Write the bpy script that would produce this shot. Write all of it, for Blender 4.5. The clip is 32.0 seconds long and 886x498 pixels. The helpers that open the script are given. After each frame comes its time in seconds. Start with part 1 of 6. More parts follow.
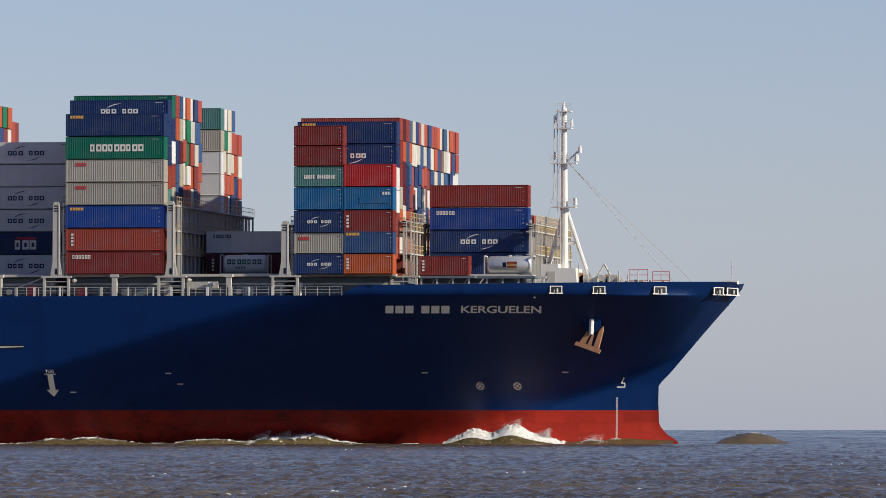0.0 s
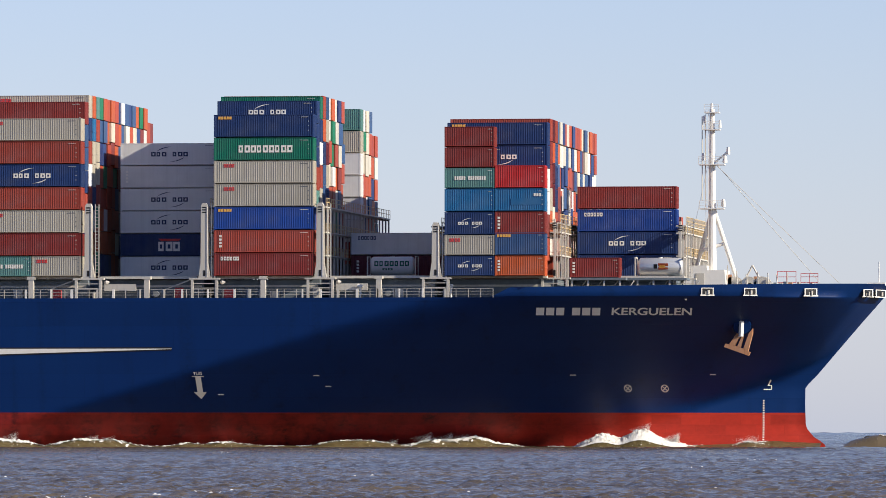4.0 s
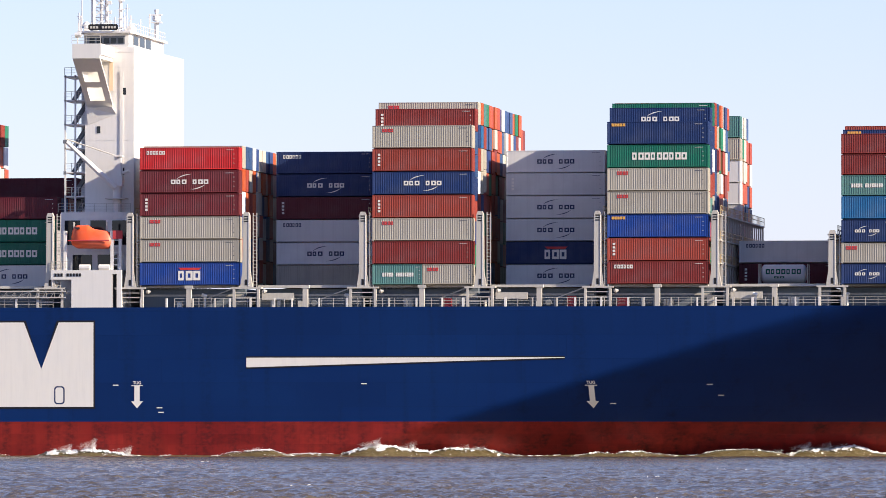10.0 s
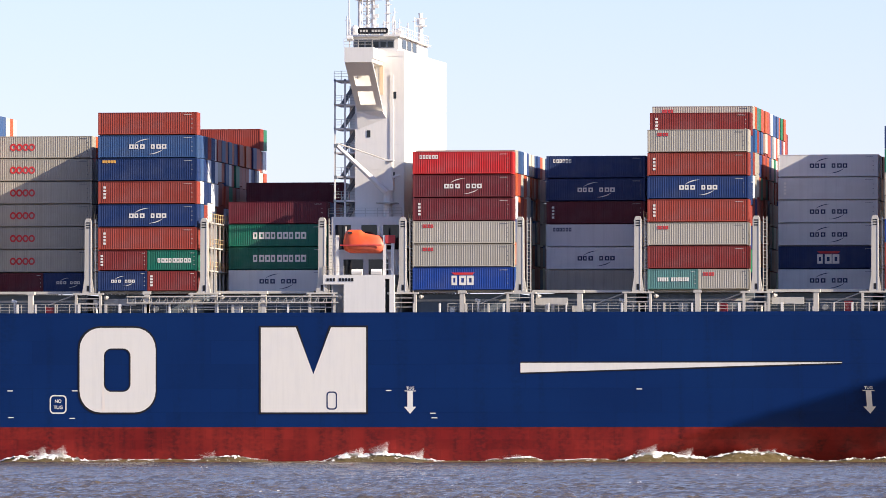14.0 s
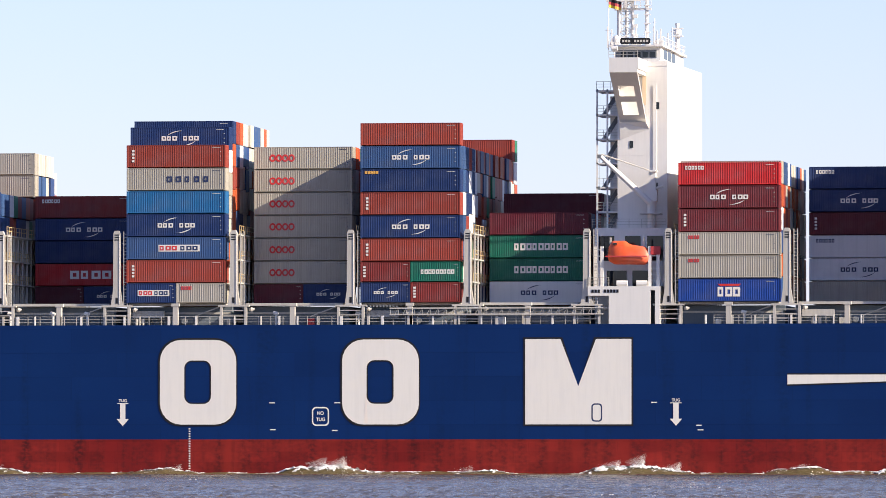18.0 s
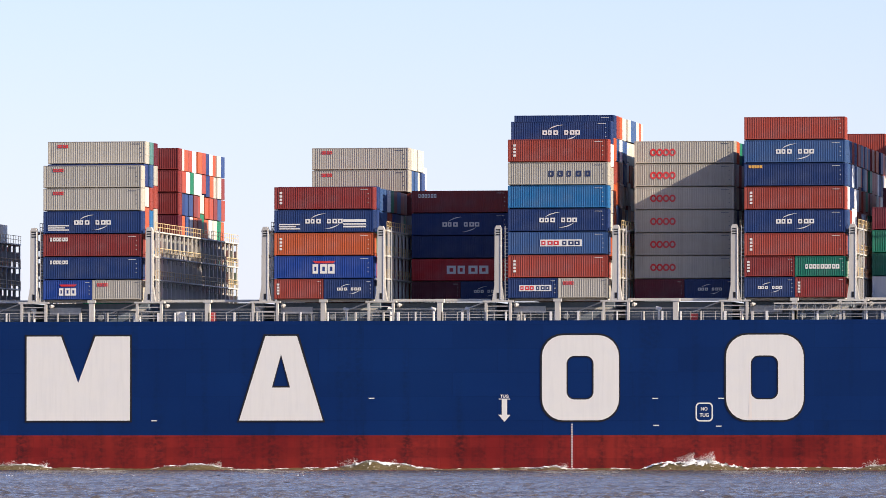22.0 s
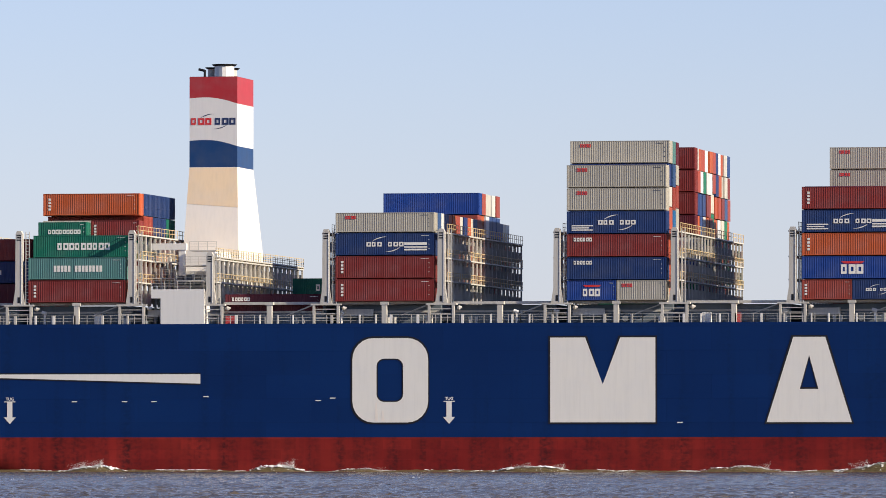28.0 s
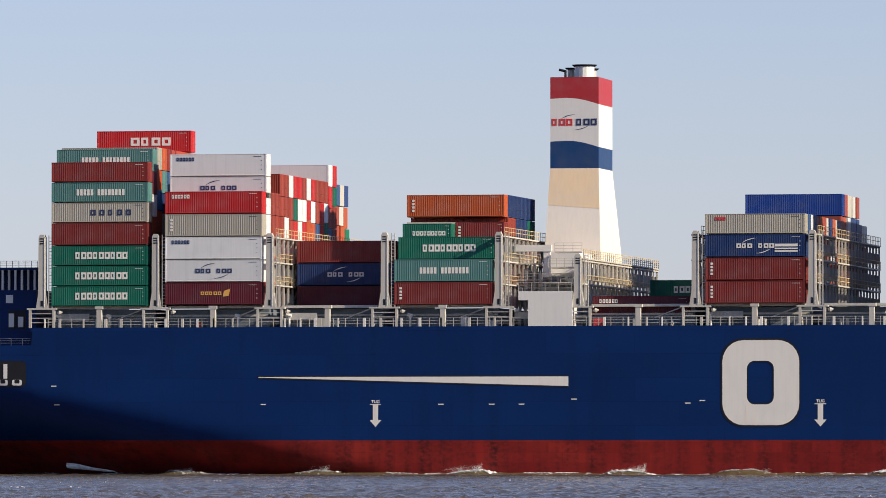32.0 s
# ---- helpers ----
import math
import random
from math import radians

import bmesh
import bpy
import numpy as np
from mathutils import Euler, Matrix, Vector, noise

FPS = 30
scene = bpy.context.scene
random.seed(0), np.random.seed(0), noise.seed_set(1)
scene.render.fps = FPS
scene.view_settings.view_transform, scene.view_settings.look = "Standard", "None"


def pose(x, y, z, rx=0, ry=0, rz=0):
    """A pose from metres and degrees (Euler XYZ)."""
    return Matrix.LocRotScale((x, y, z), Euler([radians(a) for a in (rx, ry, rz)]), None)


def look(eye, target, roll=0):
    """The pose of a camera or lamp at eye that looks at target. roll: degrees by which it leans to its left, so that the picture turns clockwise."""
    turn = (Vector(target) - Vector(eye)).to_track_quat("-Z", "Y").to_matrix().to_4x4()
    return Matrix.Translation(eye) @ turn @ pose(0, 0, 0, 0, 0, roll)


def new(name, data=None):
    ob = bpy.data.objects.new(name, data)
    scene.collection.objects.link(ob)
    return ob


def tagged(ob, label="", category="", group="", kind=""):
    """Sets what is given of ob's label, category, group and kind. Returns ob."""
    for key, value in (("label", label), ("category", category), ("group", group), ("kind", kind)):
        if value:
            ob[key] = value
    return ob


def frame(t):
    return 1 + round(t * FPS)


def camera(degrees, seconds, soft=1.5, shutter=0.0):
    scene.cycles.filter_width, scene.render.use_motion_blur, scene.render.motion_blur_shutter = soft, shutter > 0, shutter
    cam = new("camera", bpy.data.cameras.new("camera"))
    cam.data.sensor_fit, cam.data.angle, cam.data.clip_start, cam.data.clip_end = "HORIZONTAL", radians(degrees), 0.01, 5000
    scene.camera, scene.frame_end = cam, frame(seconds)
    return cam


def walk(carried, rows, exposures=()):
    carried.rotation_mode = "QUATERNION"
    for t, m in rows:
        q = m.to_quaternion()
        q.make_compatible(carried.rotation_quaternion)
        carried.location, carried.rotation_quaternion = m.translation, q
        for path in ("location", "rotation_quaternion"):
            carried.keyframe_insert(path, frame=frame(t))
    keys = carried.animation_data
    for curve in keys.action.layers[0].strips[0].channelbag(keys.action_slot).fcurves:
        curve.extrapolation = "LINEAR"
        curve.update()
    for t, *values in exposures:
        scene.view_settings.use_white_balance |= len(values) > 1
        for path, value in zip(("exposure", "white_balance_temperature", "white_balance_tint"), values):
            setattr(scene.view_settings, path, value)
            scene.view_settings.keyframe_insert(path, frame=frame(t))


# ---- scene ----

# The camera stands on the shore and pans by a few degrees; the ship sails past.
cam = camera(6.829, 32.0, soft=0.6)
EYE = 1.5
PAN = [
    (0.0, 8.831, 1.399), (0.5, 8.720, 1.384), (1.0, 8.614, 1.390), (1.5, 8.494, 1.394), (2.0, 8.279, 1.395), (2.5, 8.143, 1.395),
    (4.5, 8.060, 1.428), (5.0, 8.096, 1.437), (5.5, 8.119, 1.446), (6.0, 8.136, 1.447), (6.5, 8.171, 1.447), (7.0, 8.175, 1.452),
    (7.5, 8.179, 1.444), (8.0, 8.174, 1.426), (8.5, 8.196, 1.438), (9.0, 8.186, 1.454), (9.5, 8.197, 1.475), (10.0, 8.189, 1.490),
    (10.5, 8.215, 1.510), (11.0, 8.224, 1.498), (11.5, 8.282, 1.493), (12.0, 8.295, 1.493), (12.5, 8.319, 1.497), (13.0, 8.326, 1.514),
    (13.5, 8.357, 1.520), (14.0, 8.368, 1.533), (14.5, 8.386, 1.548), (16.5, 8.449, 1.583), (17.0, 8.453, 1.600), (17.5, 8.466, 1.619),
    (18.0, 8.472, 1.627), (18.5, 8.500, 1.635), (19.0, 8.514, 1.645), (19.5, 8.566, 1.640), (20.0, 8.703, 1.627), (20.5, 8.981, 1.606),
    (21.0, 9.222, 1.603), (21.5, 9.367, 1.601), (22.0, 9.493, 1.595), (22.5, 9.724, 1.601), (23.0, 9.810, 1.602), (23.5, 9.973, 1.598),
    (24.0, 10.080, 1.594), (24.5, 10.127, 1.589), (25.0, 10.165, 1.589), (25.5, 10.243, 1.590), (27.5, 10.588, 1.601), (28.0, 10.671, 1.610),
    (28.5, 10.802, 1.604), (29.0, 11.057, 1.611), (29.5, 11.211, 1.611), (30.0, 11.277, 1.606), (30.5, 11.363, 1.606), (31.0, 11.489, 1.613),
    (31.5, 11.559, 1.627), (32.0, 11.608, 1.632),
]
walk(cam, [(t, pose(0, 0, EYE, 90 + pitch, 0, yaw)) for t, yaw, pitch in PAN],
     exposures=[(0.0, 0.08, 6500, 7), (1.2, 0.17, 6500, 7), (2.2, 0.42, 6520, 8), (5.0, 0.56, 6580, 8), (7.0, 0.64, 6620, 9), (7.9, 0.87, 6760, 10.5), (9.0, 0.95, 6680, 12), (13.0, 1.00, 6660, 12.5), (19.0, 0.95, 6650, 12),
                (24.0, 0.89, 6630, 12), (26.5, 0.68, 6620, 10), (28.0, 0.54, 6620, 9), (30.0, 0.43, 6680, 9), (32.0, 0.35, 6750, 9)])

# ---- light ----
SUN_WAY = Vector((0.87, -0.22, 0.45)).normalized()      # towards the sun: ahead of the ship, on the near side
elevation = math.asin(SUN_WAY.z)
world = bpy.data.worlds.new("sky")
scene.world = world
world.use_nodes = True
wn = world.node_tree
sky = wn.nodes.new("ShaderNodeTexSky")
sky.sky_type, sky.sun_disc = "NISHITA", False
sky.sun_elevation, sky.sun_rotation = elevation, math.atan2(SUN_WAY.x, SUN_WAY.y)
sky.air_density, sky.dust_density, sky.ozone_density, sky.altitude = 1.0, 0.2, 3.0, 0.0
tint = wn.nodes.new("ShaderNodeMix")
tint.data_type, tint.blend_type = "RGBA", "MULTIPLY"
tint.inputs[0].default_value = 1.0
wn.links.new(sky.outputs[0], tint.inputs[6])
tint.inputs[7].default_value = (1.02, 0.965, 1.28, 1)
# pale blue haze that thins out a few degrees above the horizon, all round
co = wn.nodes.new("ShaderNodeTexCoord")
axis = wn.nodes.new("ShaderNodeSeparateXYZ")
wn.links.new(co.outputs["Generated"], axis.inputs[0])
thin = wn.nodes.new("ShaderNodeMath")
thin.operation = "MULTIPLY"
wn.links.new(axis.outputs["Z"], thin.inputs[0])
thin.inputs[1].default_value = -42.0
haze_k = wn.nodes.new("ShaderNodeMath")
haze_k.operation = "EXPONENT"
wn.links.new(thin.outputs[0], haze_k.inputs[0])
haze_k.use_clamp = True
haze = wn.nodes.new("ShaderNodeMix")
haze.data_type, haze.blend_type = "RGBA", "MULTIPLY"
wn.links.new(haze_k.outputs[0], haze.inputs[0])
wn.links.new(tint.outputs[2], haze.inputs[6])
haze.inputs[7].default_value = (0.84, 1.0, 1.28, 1)
wn.links.new(haze.outputs[2], wn.nodes["Background"].inputs[0])
wn.nodes["Background"].inputs[1].default_value = 0.080
sun = new("sun", bpy.data.lights.new("sun", "SUN"))
sun.data.energy, sun.data.angle, sun.data.color = 5.0, radians(0.53), (1.0, 0.90, 0.76)
sun.matrix_world = look((0, 0, 60), Vector((0, 0, 60)) - SUN_WAY)

# ---- materials ----
def nodes_of(name):
    m = bpy.data.materials.new(name)
    m.use_nodes = True
    t = m.node_tree
    return m, t, t.nodes["Principled BSDF"]


def noise_node(t, scale, detail=4.0, stretch=(1, 1, 1), rough=0.55):
    co = t.nodes.new("ShaderNodeTexCoord")
    mp = t.nodes.new("ShaderNodeMapping")
    mp.inputs["Scale"].default_value = stretch
    n = t.nodes.new("ShaderNodeTexNoise")
    n.inputs["Scale"].default_value, n.inputs["Detail"].default_value, n.inputs["Roughness"].default_value = scale, detail, rough
    t.links.new(co.outputs["Object"], mp.inputs[0])
    t.links.new(mp.outputs[0], n.inputs["Vector"])
    return n


def ramp(t, src, lo, hi, a=(0, 0, 0, 1), b=(1, 1, 1, 1)):
    r = t.nodes.new("ShaderNodeValToRGB")
    r.color_ramp.elements[0].position, r.color_ramp.elements[1].position = lo, hi
    r.color_ramp.elements[0].color, r.color_ramp.elements[1].color = a, b
    t.links.new(src, r.inputs[0])
    return r


def mix(t, fac, a, b, mode="MIX"):
    m = t.nodes.new("ShaderNodeMix")
    m.data_type, m.blend_type = "RGBA", mode
    for sock, v in ((m.inputs[0], fac), (m.inputs[6], a), (m.inputs[7], b)):
        if hasattr(v, "is_output"):
            t.links.new(v, sock)
        else:
            sock.default_value = v if not isinstance(v, tuple) else (*v[:3], 1)
    return m.outputs[2]


def paint(name, rgb, rough=0.5, dirt=0.35, rust=0.15, vary=0.12, metal=0.0, scale=1.0):
    """Weathered paint: mottled at two scales, streaked downwards, a little rust."""
    m, t, b = nodes_of(name)
    info = t.nodes.new("ShaderNodeObjectInfo")
    big = noise_node(t, 0.45 * scale, 5)
    streak = noise_node(t, 1.0 * scale, 6, (3.2, 3.2, 0.22))
    fine = noise_node(t, 7.0 * scale, 3)
    hsv = t.nodes.new("ShaderNodeHueSaturation")
    hsv.inputs["Color"].default_value = (*rgb, 1)
    vr = t.nodes.new("ShaderNodeMapRange")
    vr.inputs["To Min"].default_value, vr.inputs["To Max"].default_value = 1 - vary, 1 + vary
    t.links.new(info.outputs["Random"], vr.inputs[0])
    t.links.new(vr.outputs[0], hsv.inputs["Value"])
    grey = sum(rgb) / 3
    pale = tuple(0.80 * c + 0.20 * (0.75 * grey + 0.10 * min(1.0, 18 * grey)) for c in rgb)
    c = mix(t, ramp(t, big.outputs[0], 0.42, 0.75).outputs[0], hsv.outputs[0], pale)
    f = t.nodes.new("ShaderNodeMath")
    f.operation = "MULTIPLY"
    t.links.new(ramp(t, streak.outputs[0], 0.45, 0.78).outputs[0], f.inputs[0])
    f.inputs[1].default_value = dirt
    c = mix(t, f.outputs[0], c, tuple(0.55 * x for x in rgb))
    if rust > 0:
        f2 = t.nodes.new("ShaderNodeMath")
        f2.operation = "MULTIPLY"
        t.links.new(ramp(t, fine.outputs[0], 0.66, 0.8).outputs[0], f2.inputs[0])
        f2.inputs[1].default_value = rust
        c = mix(t, f2.outputs[0], c, (0.16, 0.07, 0.035))
    t.links.new(c, b.inputs["Base Color"])
    rr = t.nodes.new("ShaderNodeMapRange")
    rr.inputs["To Min"].default_value, rr.inputs["To Max"].default_value = rough - 0.1, rough + 0.15
    t.links.new(big.outputs[0], rr.inputs[0])
    t.links.new(rr.outputs[0], b.inputs["Roughness"])
    b.inputs["Metallic"].default_value = metal
    b.inputs["Specular IOR Level"].default_value = 0.3
    bump = t.nodes.new("ShaderNodeBump")
    bump.inputs["Strength"].default_value, bump.inputs["Distance"].default_value = 0.25, 0.02
    t.links.new(streak.outputs[0], bump.inputs["Height"])
    t.links.new(bump.outputs[0], b.inputs["Normal"])
    return m


CARGO = {
    "oxide": paint("oxide_red_paint", (0.20, 0.024, 0.019)),
    "rust": paint("rust_red_paint", (0.285, 0.044, 0.026)),
    "orange": paint("orange_paint", (0.46, 0.085, 0.022)),
    "red": paint("bright_red_paint", (0.46, 0.018, 0.018)),
    "wine": paint("wine_red_paint", (0.140, 0.019, 0.022)),
    "maroon": paint("maroon_paint", (0.105, 0.010, 0.018)),
    "navy": paint("navy_paint", (0.010, 0.031, 0.112)),
    "slate": paint("faded_blue_paint", (0.030, 0.075, 0.18)),
    "blue": paint("blue_paint", (0.008, 0.045, 0.23)),
    "sky": paint("light_blue_paint", (0.012, 0.12, 0.28)),
    "grey": paint("beige_grey_paint", (0.39, 0.355, 0.285), rust=0.12),
    "white": paint("reefer_white_paint", (0.67, 0.665, 0.645), rust=0.05, dirt=0.2),
    "green": paint("green_paint", (0.003, 0.125, 0.076)),
    "teal": paint("teal_paint", (0.080, 0.20, 0.18)),
}
NAME_WHITE = paint("name_white", (0.88, 0.87, 0.84), 0.5, 0.05, 0.0, 0.0)
WHITE = paint("white_marking", (0.78, 0.74, 0.655), 0.55, 0.12, 0.06, 0.0)
RED_MARK = paint("red_marking", (0.62, 0.03, 0.03), 0.5, 0.1, 0.0, 0.0)
DARK_MARK = paint("dark_marking", (0.02, 0.035, 0.10), 0.5, 0.1, 0.0, 0.0)
BLACK = paint("black_paint", (0.012, 0.012, 0.014), 0.5, 0.1, 0.05, 0.0)
AMBER = paint("amber_marking", (0.75, 0.38, 0.06), 0.5, 0.1, 0.0, 0.0)
STEEL = paint("light_grey_steel", (0.52, 0.485, 0.42), 0.55, 0.35, 0.3, 0.06)
RAIL_BUFF = paint("buff_rail_paint", (0.58, 0.42, 0.20), 0.55, 0.3, 0.2, 0.06)
COAMING = paint("blue_grey_coaming_paint", (0.135, 0.165, 0.190), 0.6, 0.4, 0.2, 0.15, scale=0.6)
DECK_GREY = paint("deck_grey_paint", (0.16, 0.175, 0.19), 0.6, 0.4, 0.25, 0.05)
HOUSE_WHITE = paint("superstructure_white", (0.74, 0.71, 0.65), 0.45, 0.12, 0.05, 0.0)
CREAM = paint("funnel_cream", (0.80, 0.60, 0.38), 0.5, 0.15, 0.05, 0.0)
PALE_CREAM = paint("funnel_pale_cream", (0.82, 0.74, 0.63), 0.5, 0.12, 0.03, 0.0)
FUNNEL_RED = paint("funnel_red", (0.40, 0.028, 0.034), 0.45, 0.15, 0.03, 0.0)
FUNNEL_BLUE = paint("funnel_blue", (0.010, 0.048, 0.145), 0.45, 0.15, 0.03, 0.0)
BOAT_ORANGE = paint("lifeboat_orange", (0.80, 0.115, 0.035), 0.4, 0.1, 0.0, 0.0)
RUSTY = paint("rusty_cast_steel", (0.45, 0.22, 0.115), 0.75, 0.6, 0.5, 0.05)
STAINLESS = paint("tank_steel", (0.62, 0.62, 0.60), 0.35, 0.25, 0.05, 0.0, metal=0.55)
SAFETY_RED = paint("safety_red_paint", (0.55, 0.05, 0.05), 0.5, 0.1, 0.05, 0.0)
YELLOW = paint("flag_gold", (0.80, 0.50, 0.03), 0.7, 0.05, 0.0, 0.0)

GLASS, gt, gb = nodes_of("dark_window_glass")
gb.inputs["Base Color"].default_value = (0.012, 0.015, 0.018, 1)
gb.inputs["Roughness"].default_value = 0.06


def hull_paint(name, rgb, faded, scar, rough, plate=(11.0, 2.9, 0.92, 1.04), stain=(0.52, 0.85), sunlit_bow=None):
    """Ship's side: weld seams, plates a little uneven, scuffs and long stains; last argument: unscuffed bow colour with
    sunlight painted in.
    """
    m, t, b = nodes_of(name)
    big = noise_node(t, 0.07, 5, (1, 1, 1.6))
    drip = noise_node(t, 0.30, 6, (1.6, 1.6, 0.12))
    fine = noise_node(t, 1.6, 5, (1, 1, 1.6))
    c = mix(t, ramp(t, big.outputs[0], 0.38, 0.72).outputs[0], rgb, faded)
    f = t.nodes.new("ShaderNodeMath")
    f.operation = "MULTIPLY"
    t.links.new(ramp(t, drip.outputs[0], *stain).outputs[0], f.inputs[0])
    t.links.new(ramp(t, fine.outputs[0], 0.30, 0.62).outputs[0], f.inputs[1])
    c = mix(t, f.outputs[0], c, scar)
    # forward, an unscuffed red brightened to stand for sun on the bow
    if sunlit_bow:
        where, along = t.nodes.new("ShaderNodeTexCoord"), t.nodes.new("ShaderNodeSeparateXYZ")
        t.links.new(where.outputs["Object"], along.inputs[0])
        bow_blend = t.nodes.new("ShaderNodeMapRange")
        bow_blend.inputs["From Min"].default_value, bow_blend.inputs["From Max"].default_value = 140.0, 170.0
        t.links.new(along.outputs["X"], bow_blend.inputs[0])
        c = mix(t, bow_blend.outputs[0], c, mix(t, ramp(t, fine.outputs[0], 0.35, 0.7).outputs[0], sunlit_bow, tuple(0.85 * q for q in sunlit_bow)))
    b.inputs["Roughness"].default_value = rough
    b.inputs["Specular IOR Level"].default_value = 0.17
    brick = t.nodes.new("ShaderNodeTexBrick")
    co = t.nodes.new("ShaderNodeTexCoord")
    mp = t.nodes.new("ShaderNodeMapping")
    mp.inputs["Rotation"].default_value = (radians(90), 0, 0)
    t.links.new(co.outputs["Object"], mp.inputs[0])
    t.links.new(mp.outputs[0], brick.inputs["Vector"])
    brick.inputs["Scale"].default_value = 1.0
    brick.inputs["Brick Width"].default_value, brick.inputs["Row Height"].default_value = plate[0], plate[1]
    brick.inputs["Mortar Size"].default_value = 0.05
    brick.inputs["Color1"].default_value, brick.inputs["Color2"].default_value, brick.inputs["Mortar"].default_value = (plate[2],) * 3 + (1,), (plate[3],) * 3 + (1,), (0.9, 0.9, 0.9, 1)
    t.links.new(mix(t, 1.0, c, brick.outputs["Color"], "MULTIPLY"), b.inputs["Base Color"])
    bump = t.nodes.new("ShaderNodeBump")
    bump.inputs["Strength"].default_value, bump.inputs["Distance"].default_value = 0.25, 0.02
    bump2 = t.nodes.new("ShaderNodeBump")
    bump2.inputs["Strength"].default_value, bump2.inputs["Distance"].default_value = 0.35, 0.10
    t.links.new(brick.outputs["Fac"], bump.inputs["Height"])
    t.links.new(big.outputs[0], bump2.inputs["Height"])
    t.links.new(bump.outputs[0], bump2.inputs["Normal"])
    t.links.new(bump2.outputs[0], b.inputs["Normal"])
    return m


HULL_BLUE = hull_paint("hull_blue_paint", (0.0012, 0.0195, 0.096), (0.0018, 0.024, 0.110), (0.0014, 0.012, 0.054), 0.42)
# the last red carries the bow's sunlight in its colour
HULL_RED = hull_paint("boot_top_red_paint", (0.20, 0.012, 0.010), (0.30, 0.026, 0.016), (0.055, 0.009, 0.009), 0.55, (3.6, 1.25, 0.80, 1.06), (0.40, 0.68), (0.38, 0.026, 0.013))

SEA, st, sb = nodes_of("sea_water")
n1, n2 = noise_node(st, 6.0, 5, (0.5, 1, 1)), noise_node(st, 0.06, 6, (0.5, 1, 1), 0.65)
st.links.new(mix(st, ramp(st, n2.outputs[0], 0.35, 0.7).outputs[0], (0.070, 0.056, 0.040), (0.155, 0.116, 0.068)), sb.inputs["Base Color"])
sb.inputs["Roughness"].default_value = 0.13
sb.inputs["IOR"].default_value = 1.33
sb.inputs["Specular Tint"].default_value = (1.0, 0.80, 0.52, 1)
sb.inputs["Specular IOR Level"].default_value = 0.36
bp = st.nodes.new("ShaderNodeBump")
bp.inputs["Strength"].default_value, bp.inputs["Distance"].default_value = 1.0, 0.09
st.links.new(n1.outputs[0], bp.inputs["Height"])
st.links.new(bp.outputs[0], sb.inputs["Normal"])

BROWN_SEA, bt, bb = nodes_of("churned_brown_water")
n3 = noise_node(bt, 1.4, 6)
bt.links.new(mix(bt, ramp(bt, n3.outputs[0], 0.35, 0.7).outputs[0], (0.085, 0.064, 0.028), (0.145, 0.112, 0.055)), bb.inputs["Base Color"])
bb.inputs["Roughness"].default_value = 0.32
bb.inputs["Specular IOR Level"].default_value = 0.12
bp = bt.nodes.new("ShaderNodeBump")
bp.inputs["Strength"].default_value, bp.inputs["Distance"].default_value = 0.8, 0.25
bt.links.new(n3.outputs[0], bp.inputs["Height"])
bt.links.new(bp.outputs[0], bb.inputs["Normal"])

FOAM, ft, fb = nodes_of("sea_foam")
n4 = noise_node(ft, 2.0, 5)
ft.links.new(mix(ft, ramp(ft, n4.outputs[0], 0.4, 0.75).outputs[0], (0.80, 0.79, 0.76), (0.50, 0.47, 0.40)), fb.inputs["Base Color"])
fb.inputs["Roughness"].default_value = 0.9


# ---- mesh building ----
class Shape:
    """Collects vertices and faces of one mesh."""

    def __init__(self):
        self.v, self.f, self.smooth = [], [], False

    def add(self, verts, faces):
        k = len(self.v)
        self.v += [tuple(p) for p in verts]
        self.f += [tuple(i + k for i in face) for face in faces]
        return self

    def box(self, x0, y0, z0, x1, y1, z1):
        return self.add([(x0, y0, z0), (x1, y0, z0), (x1, y1, z0), (x0, y1, z0), (x0, y0, z1), (x1, y0, z1), (x1, y1, z1), (x0, y1, z1)],
                        [(0, 3, 2, 1), (4, 5, 6, 7), (0, 1, 5, 4), (1, 2, 6, 5), (2, 3, 7, 6), (3, 0, 4, 7)])

    def tube(self, p, q, r, n=6, r2=None):
        p, q = Vector(p), Vector(q)
        a = (q - p).normalized()
        u = a.orthogonal().normalized()
        w = a.cross(u)
        vs = []
        for c, rad in ((p, r), (q, r if r2 is None else r2)):
            vs += [c + rad * (math.cos(2 * math.pi * i / n) * u + math.sin(2 * math.pi * i / n) * w) for i in range(n)]
        fs = [(i, (i + 1) % n, n + (i + 1) % n, n + i) for i in range(n)] + [tuple(range(n))[::-1], tuple(range(n, 2 * n))]
        return self.add(vs, fs)

    def prism(self, outline, y0, y1):
        """An outline in x and z, thick from y0 to y1."""
        n = len(outline)
        vs = [(x, y0, z) for x, z in outline] + [(x, y1, z) for x, z in outline]
        return self.add(vs, [tuple(range(n)), tuple(range(2 * n - 1, n - 1, -1))] + [(i + n, (i + 1) % n + n, (i + 1) % n, i) for i in range(n)])

    def mesh(self, name):
        me = bpy.data.meshes.new(name)
        me.from_pydata(self.v, [], self.f)
        if self.smooth:
            me.polygons.foreach_set("use_smooth", [True] * len(me.polygons))
        me.update()
        return me


def fix_normals(me):
    bm = bmesh.new()
    bm.from_mesh(me)
    bmesh.ops.recalc_face_normals(bm, faces=bm.faces)
    bm.to_mesh(me)
    bm.free()
    return me


